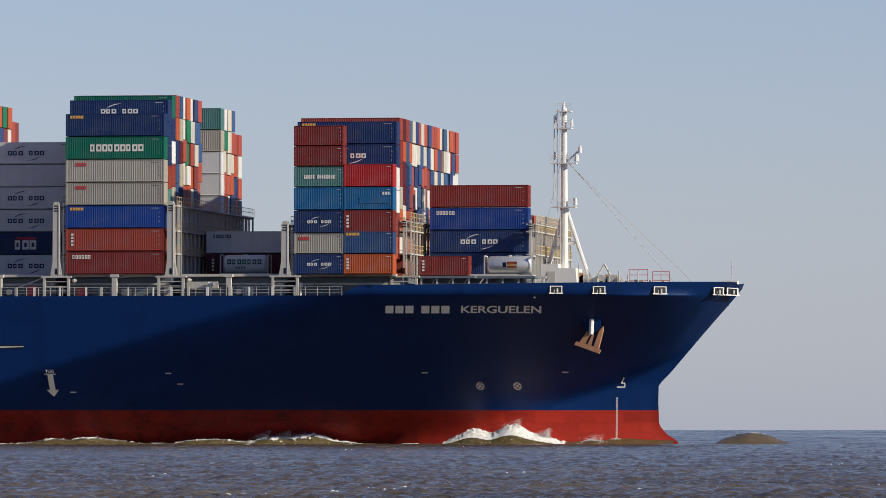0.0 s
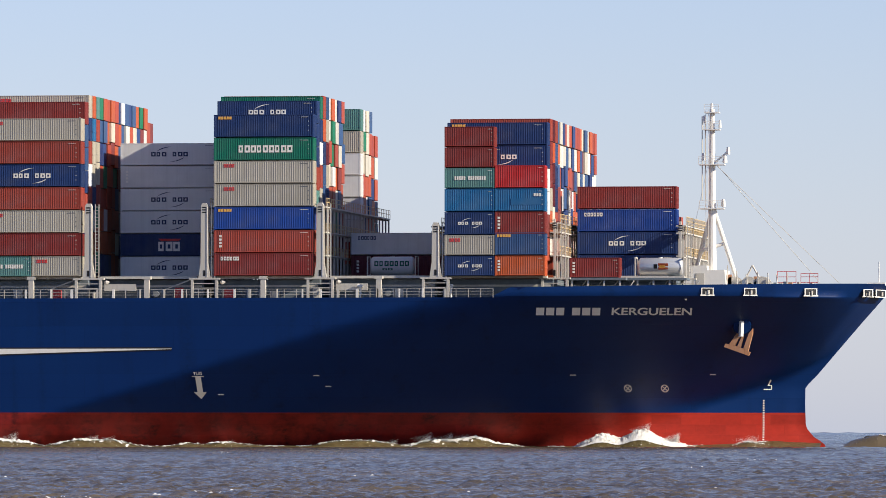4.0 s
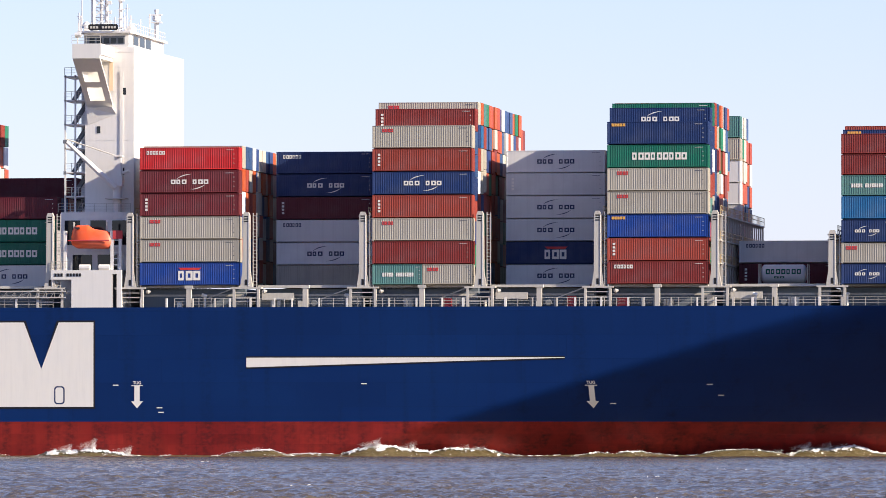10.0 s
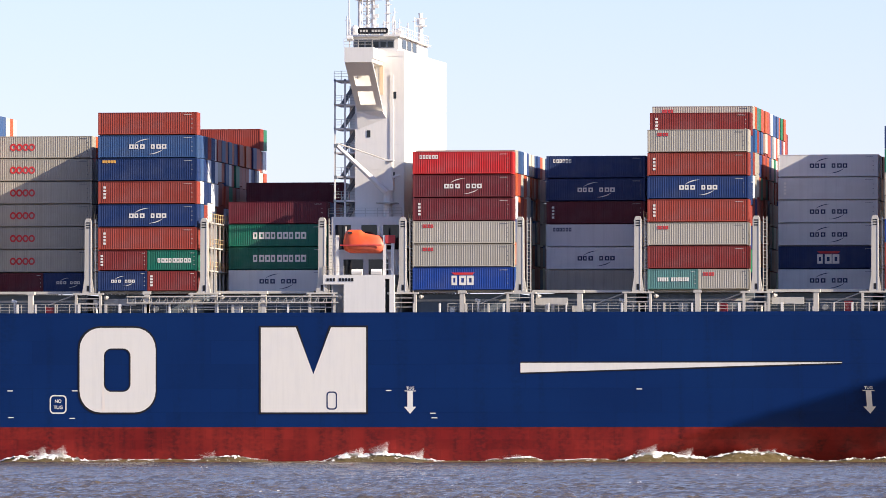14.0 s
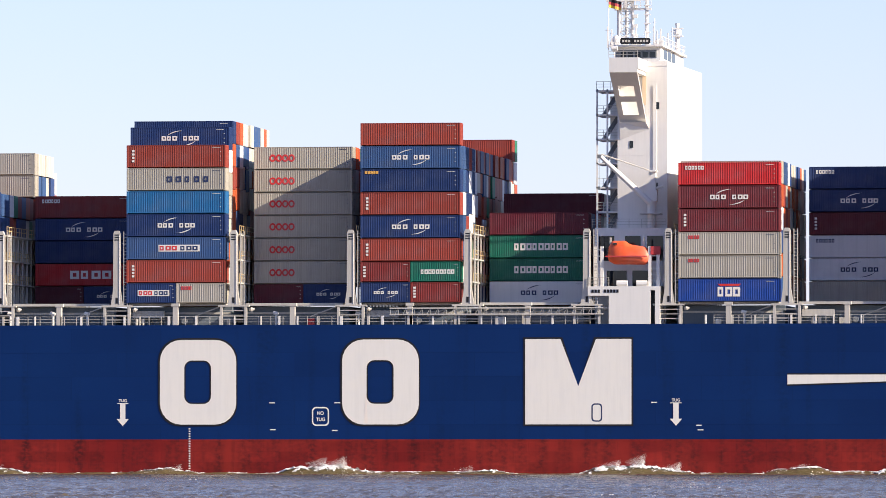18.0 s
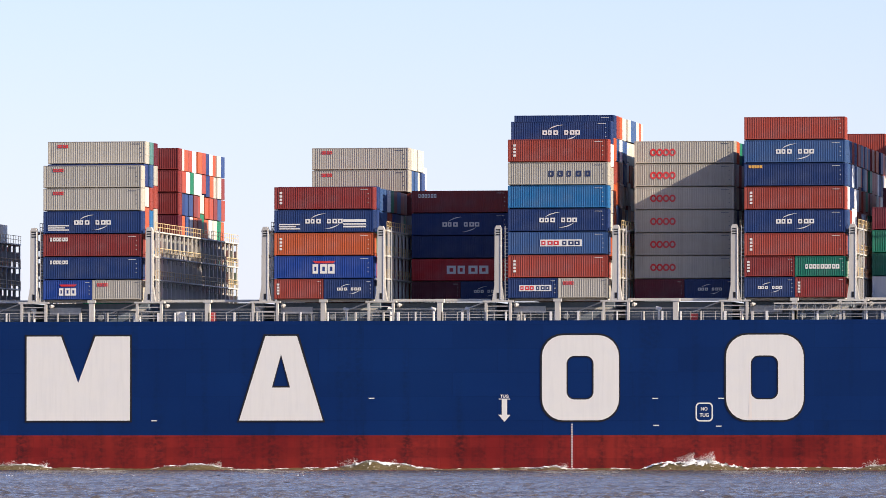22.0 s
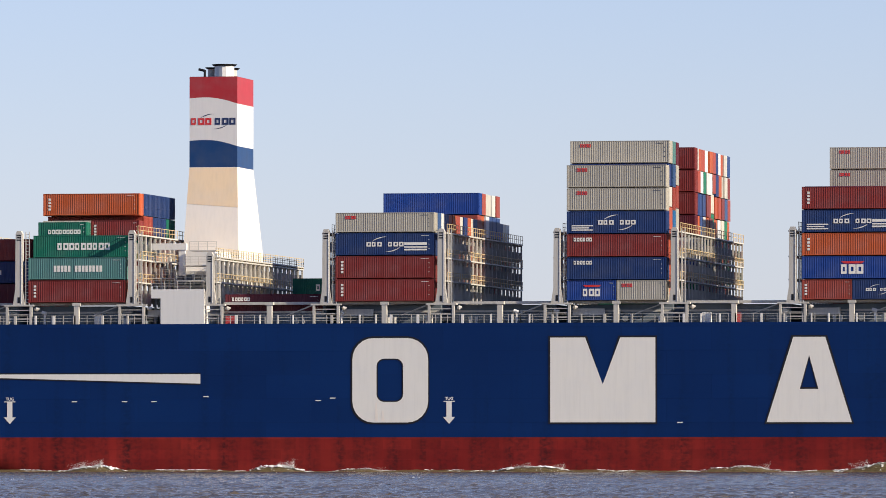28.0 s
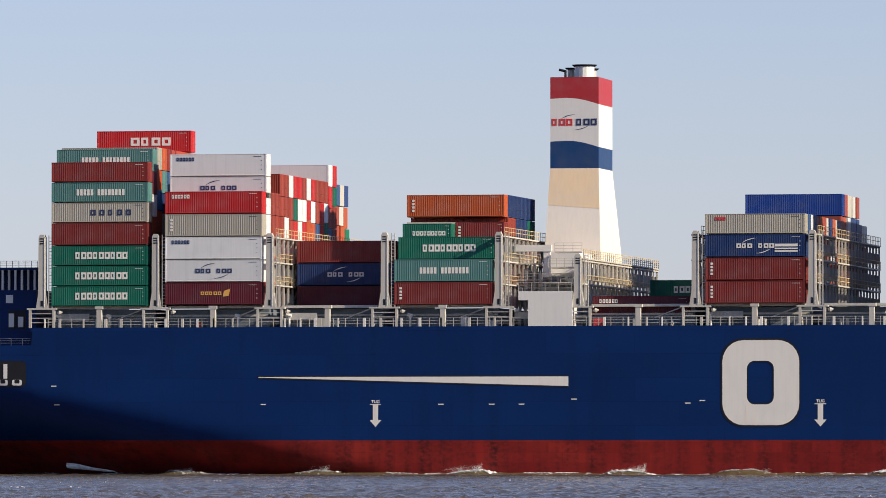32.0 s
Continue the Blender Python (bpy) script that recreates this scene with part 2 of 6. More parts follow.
def part(name, shape, material, parent, label="", at=(0, 0, 0)):
    """One mesh object under a thing or a part. shape: a Shape or a mesh that is shared."""
    me = fix_normals(shape.mesh(name)) if isinstance(shape, Shape) else shape
    ob = new(name, me)
    if not me.materials:
        me.materials.append(material)
    ob.material_slots[0].link = "OBJECT"
    ob.material_slots[0].material = material
    ob.parent, ob.location = parent, at
    return tagged(ob, label)


# ---- the ship's own space: x ahead from midships, y from the centre line (near side -27), z up from the waterline ----
START = Vector((-299.17, 886.52 + 27.0, 0.0))
SPEED = 7.666
aboard = []          # all that sails
afloat = []          # what drifts with the water


def thing(name, x, y, z, label, category, group="", sails=True):
    ob = new(name)
    ob.empty_display_size = 0.5
    ob.location = START + Vector((x, y, z))
    if sails:
        aboard.append(ob)
    return tagged(ob, label, category, group)


def interp(v, table):
    for (a, fa), (b, fb_) in zip(table, table[1:]):
        if v <= b:
            k = max(0.0, (v - a) / (b - a))
            return fa + (fb_ - fa) * k
    return table[-1][1]


STEM = [(-7.0, 181.8), (-3.0, 187.2), (0.2, 186.7), (0.9, 185.4), (2.2, 184.35), (5.0, 184.25), (7.0, 184.3), (7.6, 184.75), (8.6, 185.75), (14.7, 191.0), (18.1, 194.0), (19.8, 195.5)]
KNUCKLE = 18.05
DECK, BOOT, BEAM = 17.85, 3.98, 27.0
AFT_TOP = 15.7           # the side is cut down at the mooring deck


def half_breadth(x, z):
    """Half the ship's breadth: a straight middle body, a strongly flared bow over a fine upright stem, and a run that lifts towards the stern."""
    zz = min(z, KNUCKLE)
    b = BEAM
    if x > 75.0:
        tip = interp(z, STEM)
        onset = 82.0 + 3.35 * max(zz, -1.0)
        end = 194.3 - 35.5 * ((18.05 - zz) / 18.05) ** 1.763 + (tip - 194.0 if z > KNUCKLE else 0.0)
        u = min(1.0, max(0.0, (x - onset) / (end - onset)))
        k = (max(zz, 0.0) / KNUCKLE) ** 2.04
        lead, q = 0.891 * (1 - k ** 2.97), 1.824 - 0.381 * k
        flare = BEAM * max(0.0, 1 - (lead * u + (1 - lead) * u ** q)) ** (0.837 - 0.398 * k)
        wedge = interp(zz, [(0, 4.2), (4, 3.8), (7, 2.2), (10, 0.9), (13, 0.5), (18, 0.4)])      # the sharp entrance at the waterline
        stem = wedge * min(1.0, max(0.0, tip - x) / 20.0) ** interp(zz, [(4, 1.0), (11, 0.6)]) + 0.02
        b = (flare ** 3 + stem ** 3) ** (1 / 3) if x > onset else BEAM
        close = min(1.0, max(0.0, (tip - x) / 2.0))
        b = min(BEAM, b) * (close ** 0.5 if close < 1 else 1)
    xa = -143.0 - 4.6 * (zz - 2.4)
    if x < xa:
        u = (xa - x) / 75.0
        b = min(b, BEAM * max(0.0, 1 - 1.1 * u ** 1.8))
    return b


def side_top(x):
    """Height of the side's upper edge: the bulwark steps up ahead of the cargo."""
    return interp(x, [(-300, DECK), (148.6, DECK), (150.9, 19.05), (172, 19.4), (195, 19.75)])


ship = thing("container_ship", 0, 0, 0, "large dark blue and red container ship, loaded and under way", "container ship")

# hull
xs_ = [-199, -195, -191, -187, -183, -180.1, -179.9] + [-179 + 4 * i for i in range(63)] + [73 + 1.0 * i for i in range(72)] + [145 + 0.5 * i for i in range(100)]


def hull_skin(levels, name, material, label):
    s = Shape()
    s.smooth = True
    cols = []
    for x in xs_:
        col = []
        for lev in levels:
            z = lev if lev <= DECK else DECK + (side_top(x) - DECK) * (lev - DECK) / 2.0
            z = min(z, AFT_TOP) if x < -180 else z
            xx = min(x, interp(z, STEM))
            col.append((xx, half_breadth(xx, z), z))
        cols.append(col)
    n = len(levels)
    for sgn in (-1, 1):
        k = len(s.v)
        s.v += [(x, sgn * b, z) for col in cols for x, b, z in col]
        for i in range(len(cols) - 1):
            for j in range(n - 1):
                q = (k + i * n + j, k + (i + 1) * n + j, k + (i + 1) * n + j + 1, k + i * n + j + 1)
                s.f.append(q if sgn < 0 else q[::-1])
    k = len(s.v)                                   # the transom
    s.v += [(x, sgn * b, z) for x, b, z in cols[0] for sgn in (-1, 1)]
    for j in range(n - 1):
        s.f.append((k + 2 * j, k + 2 * j + 2, k + 2 * j + 3, k + 2 * j + 1))
    me = s.mesh(name)
    bm = bmesh.new()
    bm.from_mesh(me)
    bmesh.ops.dissolve_degenerate(bm, dist=0.001, edges=bm.edges)
    bm.to_mesh(me)
    bm.free()
    me.polygons.foreach_set("use_smooth", [True] * len(me.polygons))
    return part(name, me, material, ship, label)


hull_skin([BOOT] + [4.5 + 0.5 * i for i in range(27)] + [DECK, DECK + 0.22, DECK + 0.24, DECK + 1.2, DECK + 2.0], "hull", HULL_BLUE, "dark blue painted hull side")
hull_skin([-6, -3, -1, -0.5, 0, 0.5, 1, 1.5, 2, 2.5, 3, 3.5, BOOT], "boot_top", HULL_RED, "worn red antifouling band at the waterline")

# deck plates, closed from side to side
s = Shape()
for x0, x1 in zip(xs_, xs_[1:]):
    z = DECK - 0.3 if x0 > -180 else AFT_TOP - 0.3
    a, b = half_breadth(x0, z) - 0.05, half_breadth(x1, z) - 0.05
    if x1 < 192 and b > 0.2:
        s.add([(x0, -a, z), (x1, -b, z), (x1, b, z), (x0, a, z)], [(0, 1, 2, 3)])
part("deck", s, DECK_GREY, ship, "grey steel deck")


def skin_y(x, z):
    """The near side's y, on the plates as they are laid."""
    i = max(0, min(len(xs_) - 2, bisect(xs_, x) - 1))
    z0 = math.floor(z * 2) / 2 if 4.5 <= z < 17.5 or z < 3.5 else (17.5 if z >= 17.5 else 3.5)
    if z >= DECK:
        return -half_breadth(x, z)
    z1 = z0 + 0.5
    kx, kz = (x - xs_[i]) / (xs_[i + 1] - xs_[i]), (z - z0) / 0.5
    row = [half_breadth(xs_[i], zz) * (1 - kx) + half_breadth(xs_[i + 1], zz) * kx for zz in (z0, z1)]
    return -(row[0] * (1 - kz) + row[1] * kz)


def bisect(seq, v):
    lo, hi = 0, len(seq)
    while lo < hi:
        m = (lo + hi) // 2
        if v < seq[m]:
            hi = m
        else:
            lo = m + 1
    return lo


def decal(name, outline, material, label="", proud=0.012, parent=None):
    """A painted shape that follows the ship's side. outline: a list of convex polygons in x and z."""
    s = Shape()

    def lay(tri, depth):
        longest = max(math.dist(tri[k], tri[(k + 1) % 3]) for k in range(3))
        if depth and longest > 0.4:
            m = [((tri[k][0] + tri[(k + 1) % 3][0]) / 2, (tri[k][1] + tri[(k + 1) % 3][1]) / 2) for k in range(3)]
            for t3 in ((tri[0], m[0], m[2]), (m[0], tri[1], m[1]), (m[2], m[1], tri[2]), (m[0], m[1], m[2])):
                lay(t3, depth - 1)
        else:
            s.add([(x, skin_y(x, z) - proud - 0.02, z) for x, z in tri], [(0, 1, 2)])

    for poly in outline:
        if max(p[0] for p in poly) > 82 or min(p[0] for p in poly) < -140:      # the curved ends
            for k in range(1, len(poly) - 1):
                lay((poly[0], poly[k], poly[k + 1]), 4)
        else:
            vs = [(x, skin_y(x, z) - proud - 0.02, z) for x, z in poly]
            s.add(vs, [tuple(range(len(vs)))])
    return part(name, s, material, parent or ship, label)

# ---- containers ----
L40, L20, WID, GAP = 12.19, 6.06, 2.44, 0.08
HIGH, LOW = 2.80, 2.50
BASE = 20.52
ROW = 2.52
rng = random.Random(7)


def container_body(length, height, ribbed):
    """One shell: long sides corrugated between posts and rails, flat roof, floor and back end."""
    h = height - GAP
    post, rail_ = 0.16, 0.12
    xs, ds = [0.0, post], [0.0, 0.0]
    a, b = post, length - post
    if ribbed:
        n = max(1, round((b - a) / 0.278))
        w = (b - a) / n
        for i in range(n):
            x = a + i * w
            xs += [x + 0.02, x + 0.26 * w, x + 0.50 * w, x + 0.76 * w]
            ds += [0.012, 0.012, 0.031, 0.031]
    else:
        xs += [a + 0.02, b - 0.02]
        ds += [0.02, 0.02]
    xs += [b, length]
    ds += [0.0, 0.0]
    zs = [0.0, 0.09, rail_ + 0.02, rail_ + 0.04, h - 0.09, h - 0.07, h]
    s = Shape()
    n = len(xs)
    for side in (0, 1):
        for x, d in zip(xs, ds):
            for j, z in enumerate(zs):
                dd = d if 3 <= j <= 4 else (0.20 if j == 0 else 0.0)      # the bottom rail is undercut
                s.v.append((x, dd if side == 0 else WID - dd, z))
    m, off = len(zs), n * len(zs)
    for i in range(n - 1):
        for j in range(m - 1):
            p = i * m + j
            s.f.append((p, p + m, p + m + 1, p + 1))
            s.f.append((off + p, off + p + 1, off + p + m + 1, off + p + m))
        s.f.append((i * m + m - 1, (i + 1) * m + m - 1, off + (i + 1) * m + m - 1, off + i * m + m - 1))
        s.f.append((i * m, off + i * m, off + (i + 1) * m, (i + 1) * m))
    for i in (0, n - 1):
        for j in range(m - 1):
            p = i * m + j
            s.f.append((p, p + 1, off + p + 1, off + p))
    return fix_normals(s.mesh("body"))


def container_door(height):
    """Door leaves in relief with four locking bars, for the end that faces ahead."""
    h = height - GAP
    ys, ds = [0.06], [0.01]
    for y in (0.32, 0.86, WID / 2, 1.58, 2.12):
        up = 0.06 if y != WID / 2 else -0.004
        ys += [y - 0.045, y - 0.03, y + 0.03, y + 0.045]
        ds += [0.01, up, up, 0.01]
    ys.append(WID - 0.06)
    ds.append(0.01)
    zs = [0.07, 0.36 * h, 0.37 * h, 0.42 * h, 0.43 * h, h - 0.07]
    s = Shape()
    for y, d in zip(ys, ds):
        for j, z in enumerate(zs):
            s.v.append((d + (0.02 if 2 <= j <= 3 else 0.0), y, z))
    m = len(zs)
    for i in range(len(ys) - 1):
        for j in range(m - 1):
            p = i * m + j
            s.f.append((p, p + m, p + m + 1, p + 1))
    return fix_normals(s.mesh("door"))


def casting_mesh():
    s = Shape().box(-0.09, -0.012, -0.06, 0.09, 0.15, 0.06)
    return fix_normals(s.mesh("corner_casting"))


BODIES = {(l, h, r): container_body(l, h, r) for l in (L40, L20) for h in (HIGH, LOW) for r in (True, False)}
DOORS = {h: container_door(h) for h in (HIGH, LOW)}
CASTING = casting_mesh()
NAMES = {"oxide": "dark oxide-red", "rust": "rust-red", "orange": "orange", "red": "bright red", "maroon": "maroon", "wine": "dark wine-red", "navy": "navy blue",
         "slate": "faded slate-blue", "blue": "bright blue", "sky": "light blue", "grey": "beige-grey", "white": "white", "green": "green", "teal": "teal"}


def bars(n, x, z, w, h, gap=0.22, skip=(), slant=0.0, holes=False):
    """A row of n upright blocks in the size of lettering."""
    s = Shape()
    p = w / n
    for i in range(n):
        if i in skip:
            continue
        a, b = x + i * p, x + (i + 1 - gap) * p
        if holes:
            b = a + (b - a) * (1.0 if (i * 5 + n) % 3 else 0.8)
            u, v = 0.30 * (b - a), 0.27 * h
            for x0, z0, x1, z1 in ((a, z, a + u, z + h), (b - u, z, b, z + h), (a + u, z, b - u, z + v), (a + u, z + h - v, b - u, z + h)):
                s.prism([(x0, z0), (x1, z0), (x1, z1), (x0, z1)], -0.012, 0.012)
        else:
            k = slant * h
            s.prism([(a, z), (b, z), (b + k, z + h), (a + k, z + h)], -0.012, 0.012)
    return s


def arc(s, cx, cz, r, a0, a1, flat, thick):
    n = 12
    for i in range(n):
        a, b = (radians(a0 + (a1 - a0) * k / n) for k in (i, i + 1))
        t0, t1 = (thick * math.sin(math.pi * max(0.04, min(0.96, k / n))) for k in (i, i + 1))
        s.prism([(cx + r * math.cos(a), cz + flat * r * math.sin(a)), (cx + r * math.cos(b), cz + flat * r * math.sin(b)),
                 (cx + (r - t1) * math.cos(b), cz + flat * (r - t1) * math.sin(b)), (cx + (r - t0) * math.cos(a), cz + flat * (r - t0) * math.sin(a))], -0.012, 0.012)
    return s


def swoosh(length, h, scale=1.0):
    """Company mark: two groups of blocks with a curved stroke above and below."""
    w = 4.7 * scale
    x0, zc = 0.5 * length - 0.5 * w + 0.1, 0.50 * h
    s = bars(7, x0, zc - 0.27 * scale, w, 0.54 * scale, 0.16, (3,), 0.0, True)
    arc(s, x0 + 0.50 * w, zc - 0.25 * scale, 1.9 * scale, 85, 150, 0.62, 0.16 * scale)
    arc(s, x0 + 0.54 * w, zc + 0.25 * scale, 1.9 * scale, 265, 330, 0.62, 0.16 * scale)
    return s


LOGO_CACHE = {}


def pieces(s):
    """The separate blocks and strokes of a painted mark, each a Shape of its own."""
    root = list(range(len(s.v)))

    def find(i):
        while root[i] != i:
            i = root[i]
        return i

    for f in s.f:
        for i in f[1:]:
            root[find(i)] = find(f[0])
    groups = {}
    for i in range(len(s.v)):
        groups.setdefault(find(i), []).append(i)
    lumps = []
    for ids in groups.values():
        box = [min(s.v[i][0] for i in ids), max(s.v[i][0] for i in ids), min(s.v[i][2] for i in ids), max(s.v[i][2] for i in ids)]
        ids = list(ids)
        for old in [q for q in lumps if q[0][0] < box[1] + 0.002 and q[0][1] > box[0] - 0.002 and q[0][2] < box[3] + 0.002 and q[0][3] > box[2] - 0.002]:
            lumps.remove(old)
            ids += old[1]
            box = [min(box[0], old[0][0]), max(box[1], old[0][1]), min(box[2], old[0][2]), max(box[3], old[0][3])]
        lumps.append((box, ids))
    out = []
    for _, ids in lumps:
        at = {i: k for k, i in enumerate(ids)}
        p = Shape()
        p.v = [s.v[i] for i in ids]
        p.f = [tuple(at[i] for i in f) for f in s.f if f[0] in at]
        out.append(p)
    return out


def logo(kind, length, h, parent, dark=False):
    """The painted marks on a container's long side, as plain blocks."""
    key = (kind, length, h)
    if key not in LOGO_CACHE:
        out = []
        m = 0.5 * length
        if kind == "swoosh":
            out.append((swoosh(length, h, min(1.0, length / 9.5)), "fg"))
        elif kind == "nine":
            k = 1.0 if length > 7 else 0.62
            out.append((bars(9, m - 3.35 * k + 0.3, 0.5 * h - 0.42 * k, 6.7 * k, 0.86 * k, 0.14, (), 0.0, True), "white"))
        elif kind == "small_red":
            out.append((bars(4, 0.10 * length, h - 0.78, 1.35, 0.40, 0.18, (), 0.0, True), "red"))
        elif kind == "big_red":
            s = Shape()
            for i in range(4):
                x = 0.16 * length + i * 0.78 + 0.36
                for k in range(16):
                    a, b = 2 * math.pi * k / 16, 2 * math.pi * (k + 1) / 16
                    s.prism([(x + q * math.cos(w), 0.5 * h + 1.15 * q * math.sin(w)) for q, w in ((0.40, a), (0.40, b), (0.21, b), (0.21, a))], -0.012, 0.012)
            out.append((s, "red"))
        elif kind == "three_bar":
            k = 1.0 if length > 7 else 0.78
            out.append((bars(3, m - 1.35 * k, 0.22 * h, 2.8 * k, 1.15 * k, 0.1, (), 0.06, True), "white"))
            out.append((Shape().prism([(m - 1.35 * k, 0.78 * h), (m + 1.5 * k, 0.78 * h), (m + 1.2 * k, 0.68 * h), (m - 1.0 * k, 0.68 * h)], -0.012, 0.012), "red"))
        elif kind == "long_text":
            k = 1.0 if length > 7 else 0.62
            out.append((bars(14, m - 2.9 * k, 0.5 * h - 0.38 * k, 6.2 * k, 0.76 * k, 0.3, (5,), 0.0, False), "white"))
        elif kind == "five_dark":
            out.append((bars(5, 0.41 * length, 0.5 * h - 0.34, 5.6, 0.7, 0.45, (), 0.0, True), "dark"))
        elif kind == "four_white":
            out.append((bars(4, 0.36 * length, 0.5 * h - 0.5, 5.4, 1.02, 0.16, (), 0.12, True), "white"))
        elif kind == "plate":
            w = 5.1 if length > 7 else 3.9
            x = m - 0.42 * w
            out.append((Shape().box(x, -0.012, 0.36 * h, x + w, 0.005, 0.66 * h), "white"))
            s1, s2 = bars(3, x + 0.15, 0.41 * h, 0.44 * w, 0.2 * h, 0.15, (), 0, True), bars(3, x + 0.53 * w, 0.41 * h, 0.44 * w, 0.2 * h, 0.15, (), 0, True)
            for sh in (s1, s2):
                sh.v = [(a, b - 0.014, c) for a, b, c in sh.v]
            out += [(s1, "red"), (s2, "dark")]
        elif kind == "corner_text":
            out.append((bars(6, 0.07 * length, h - 0.85, 2.3, 0.45, 0.2, (), 0.0, True), "fg"))
        elif kind == "amber_text":
            out.append((bars(5, 0.045 * length, h - 0.55, 1.7, 0.34, 0.2), "amber"))
        elif kind == "stripe":
            out.append((Shape().box(0.32 * length, -0.012, 0.28 * h, 0.92 * length, 0.012, 0.56 * h), "pale"))
            out.append((bars(3, 0.78 * length, 0.66 * h, 1.0, 0.36, 0.3), "white"))
        elif kind == "gold":
            out.append((bars(5, 0.37 * length, 0.44 * h, 2.7, 0.42, 0.2, (), 0.0, True), "amber"))
            out.append((Shape().prism([(0.60 * length, 0.36 * h), (0.66 * length, 0.40 * h), (0.675 * length, 0.72 * h), (0.61 * length, 0.62 * h)], -0.012, 0.012), "amber"))
        elif kind == "upright":
            s = Shape()
            for i in range(4):
                s.box(0.055 * length, -0.012, 0.24 * h + i * 0.15 * h, 0.055 * length + 0.30, 0.012, 0.335 * h + i * 0.15 * h)
            out.append((s, "white"))
        elif kind == "list":
            s = Shape()
            for i in range(3):
                s.box(0.6, -0.012, 0.14 * h + 0.26 * i, 0.6 + 2.6 - 0.5 * (i % 2), 0.012, 0.14 * h + 0.26 * i + 0.14)
            out.append((s, "white"))
        elif kind == "far_list":
            out.append((Shape().box(0.70 * length, -0.012, 0.34 * h, 0.93 * length, 0.006, 0.40 * h).box(0.70 * length, -0.012, 0.46 * h, 0.93 * length, 0.006, 0.58 * h).box(0.70 * length, -0.012, 0.22 * h, 0.93 * length, 0.006, 0.29 * h), "white"))
        elif kind == "id":
            s = Shape().box(0.87 * length, -0.012, h - 0.33, 0.95 * length, 0.012, h - 0.29)
            for i in range(3):
                s.box(0.955 * length - 0.09, -0.012, 0.28 * h + 0.2 * i * h, 0.955 * length, 0.012, 0.31 * h + 0.2 * i * h)
            out.append((s, "fg"))
        LOGO_CACHE[key] = [(fix_normals(p.mesh("logo" if kind != "id" else "marking")), c) for s, c in out for p in pieces(s)]
    ink = {"fg": DARK_MARK if dark else WHITE, "white": WHITE, "red": RED_MARK, "dark": DARK_MARK, "amber": AMBER, "pale": CARGO["sky"]}
    for me, c in LOGO_CACHE[key]:
        part("marking" if kind == "id" else "logo", me, ink[c], parent, at=(0, -0.002, 0))


PHRASE = {"swoosh": "with a blocky company mark", "nine": "with a row of white blocks", "small_red": "with a small red mark near the corner",
          "big_red": "with four red rounded marks", "three_bar": "with white blocks under a red bar", "long_text": "with a long row of white blocks", "five_dark": "with five dark blocks spaced out",
          "four_white": "with four slanted white blocks", "plate": "with a white plate of blocks", "corner_text": "with blocks near the upper corner",
          "amber_text": "with small amber marks", "stripe": "with a pale blue stripe", "gold": "with a gold mark", "upright": "with white marks down one end"}


def container(x, row, z, color, height=HIGH, length=L40, marks=(), near=True, where="in the stack on deck", dy=0.0):
    """One shipping container; row counts inboard from the near side."""
    smooth = color == "white"
    label = f"{NAMES[color]} {'forty' if length > 7 else 'twenty'}-foot container"
    said = [PHRASE[m] for m in marks if m in PHRASE]
    label += " " + (said[0] if said else ("with ribbed sides " + where if near else where))
    ob = thing("shipping_container", x, -27.0 + 0.22 + ROW * row + dy, z, label, "container", "containers on deck")
    mat = CARGO[color]
    part("body", BODIES[length, height, not smooth], mat, ob)
    part("door", DOORS[height], mat, ob, at=(length, 0, 0))
    if near:
        for cx in (0.09, length - 0.09):
            for cz in (0.06, height - GAP - 0.06):
                part("corner_casting", CASTING, mat, ob, at=(cx, 0, cz))
        dark = color in ("white", "grey")
        for m in marks:
            logo(m, length, height - GAP, ob, dark)
        if "list" not in marks:
            logo("id", length, height - GAP, ob, dark)
    return ob


MIXED = ["rust", "rust", "oxide", "orange", "navy", "navy", "slate", "slate", "white", "grey", "grey", "rust", "orange", "green", "teal", "white", "sky", "grey", "maroon"]


def column(x, row, tiers, base=BASE):
    """A near column. tiers from the bottom: (colour, marks) or two halves [(colour, marks), (colour, marks)]."""
    z = base
    for tier in tiers:
        if isinstance(tier, list):
            for i, (color, marks) in enumerate(tier):
                if color:
                    container(x + i * (L40 - L20), row, z, color, LOW, L20, marks.split())
            z += LOW
        else:
            color, marks = tier[0], tier[1].split()
            h = LOW if len(tier) > 2 else HIGH
            container(x, row if len(tier) < 4 else tier[3], z, color, h, L40, marks)
            z += h
    return z


HIDDEN, HIDDEN_PALE = Shape(), Shape()         # boxes that cannot be told apart one by one: low, or far inboard


def hide(x, row, z0, z1, length=L40, pale=False):
    y = -27 + 0.22 + ROW * row
    (HIDDEN_PALE if pale else HIDDEN).box(x, y, z0 + 0.04, x + length, y + WID, z1 - 0.08)


def block(x, rows, top, tiers, palette=MIXED, sides=(), single=5):
    """Inboard columns, built down from a known top; the tiers under them stand in the dark between the bays."""
    for row in rows:
        z = top
        for k in range(tiers):
            color = rng.choice(palette)
            named = [c for r, q, c in sides if r == row and q == k]
            h = HIGH if named or k == 0 or rng.random() < 0.7 else LOW
            z -= h
            if named or row < single:
                container(x, row, z, named[0] if named else color, h, L40, (), False, "behind the outer row of the stack")
            else:
                hide(x, row, z, z + h, L40 - rng.choice((0.0, 0.05, 0.14, 0.24)), palette is not MIXED and "grey" in palette)
        while z - HIGH > BASE - 0.2:
            z -= HIGH
            hide(x, row, z, z + HIGH)


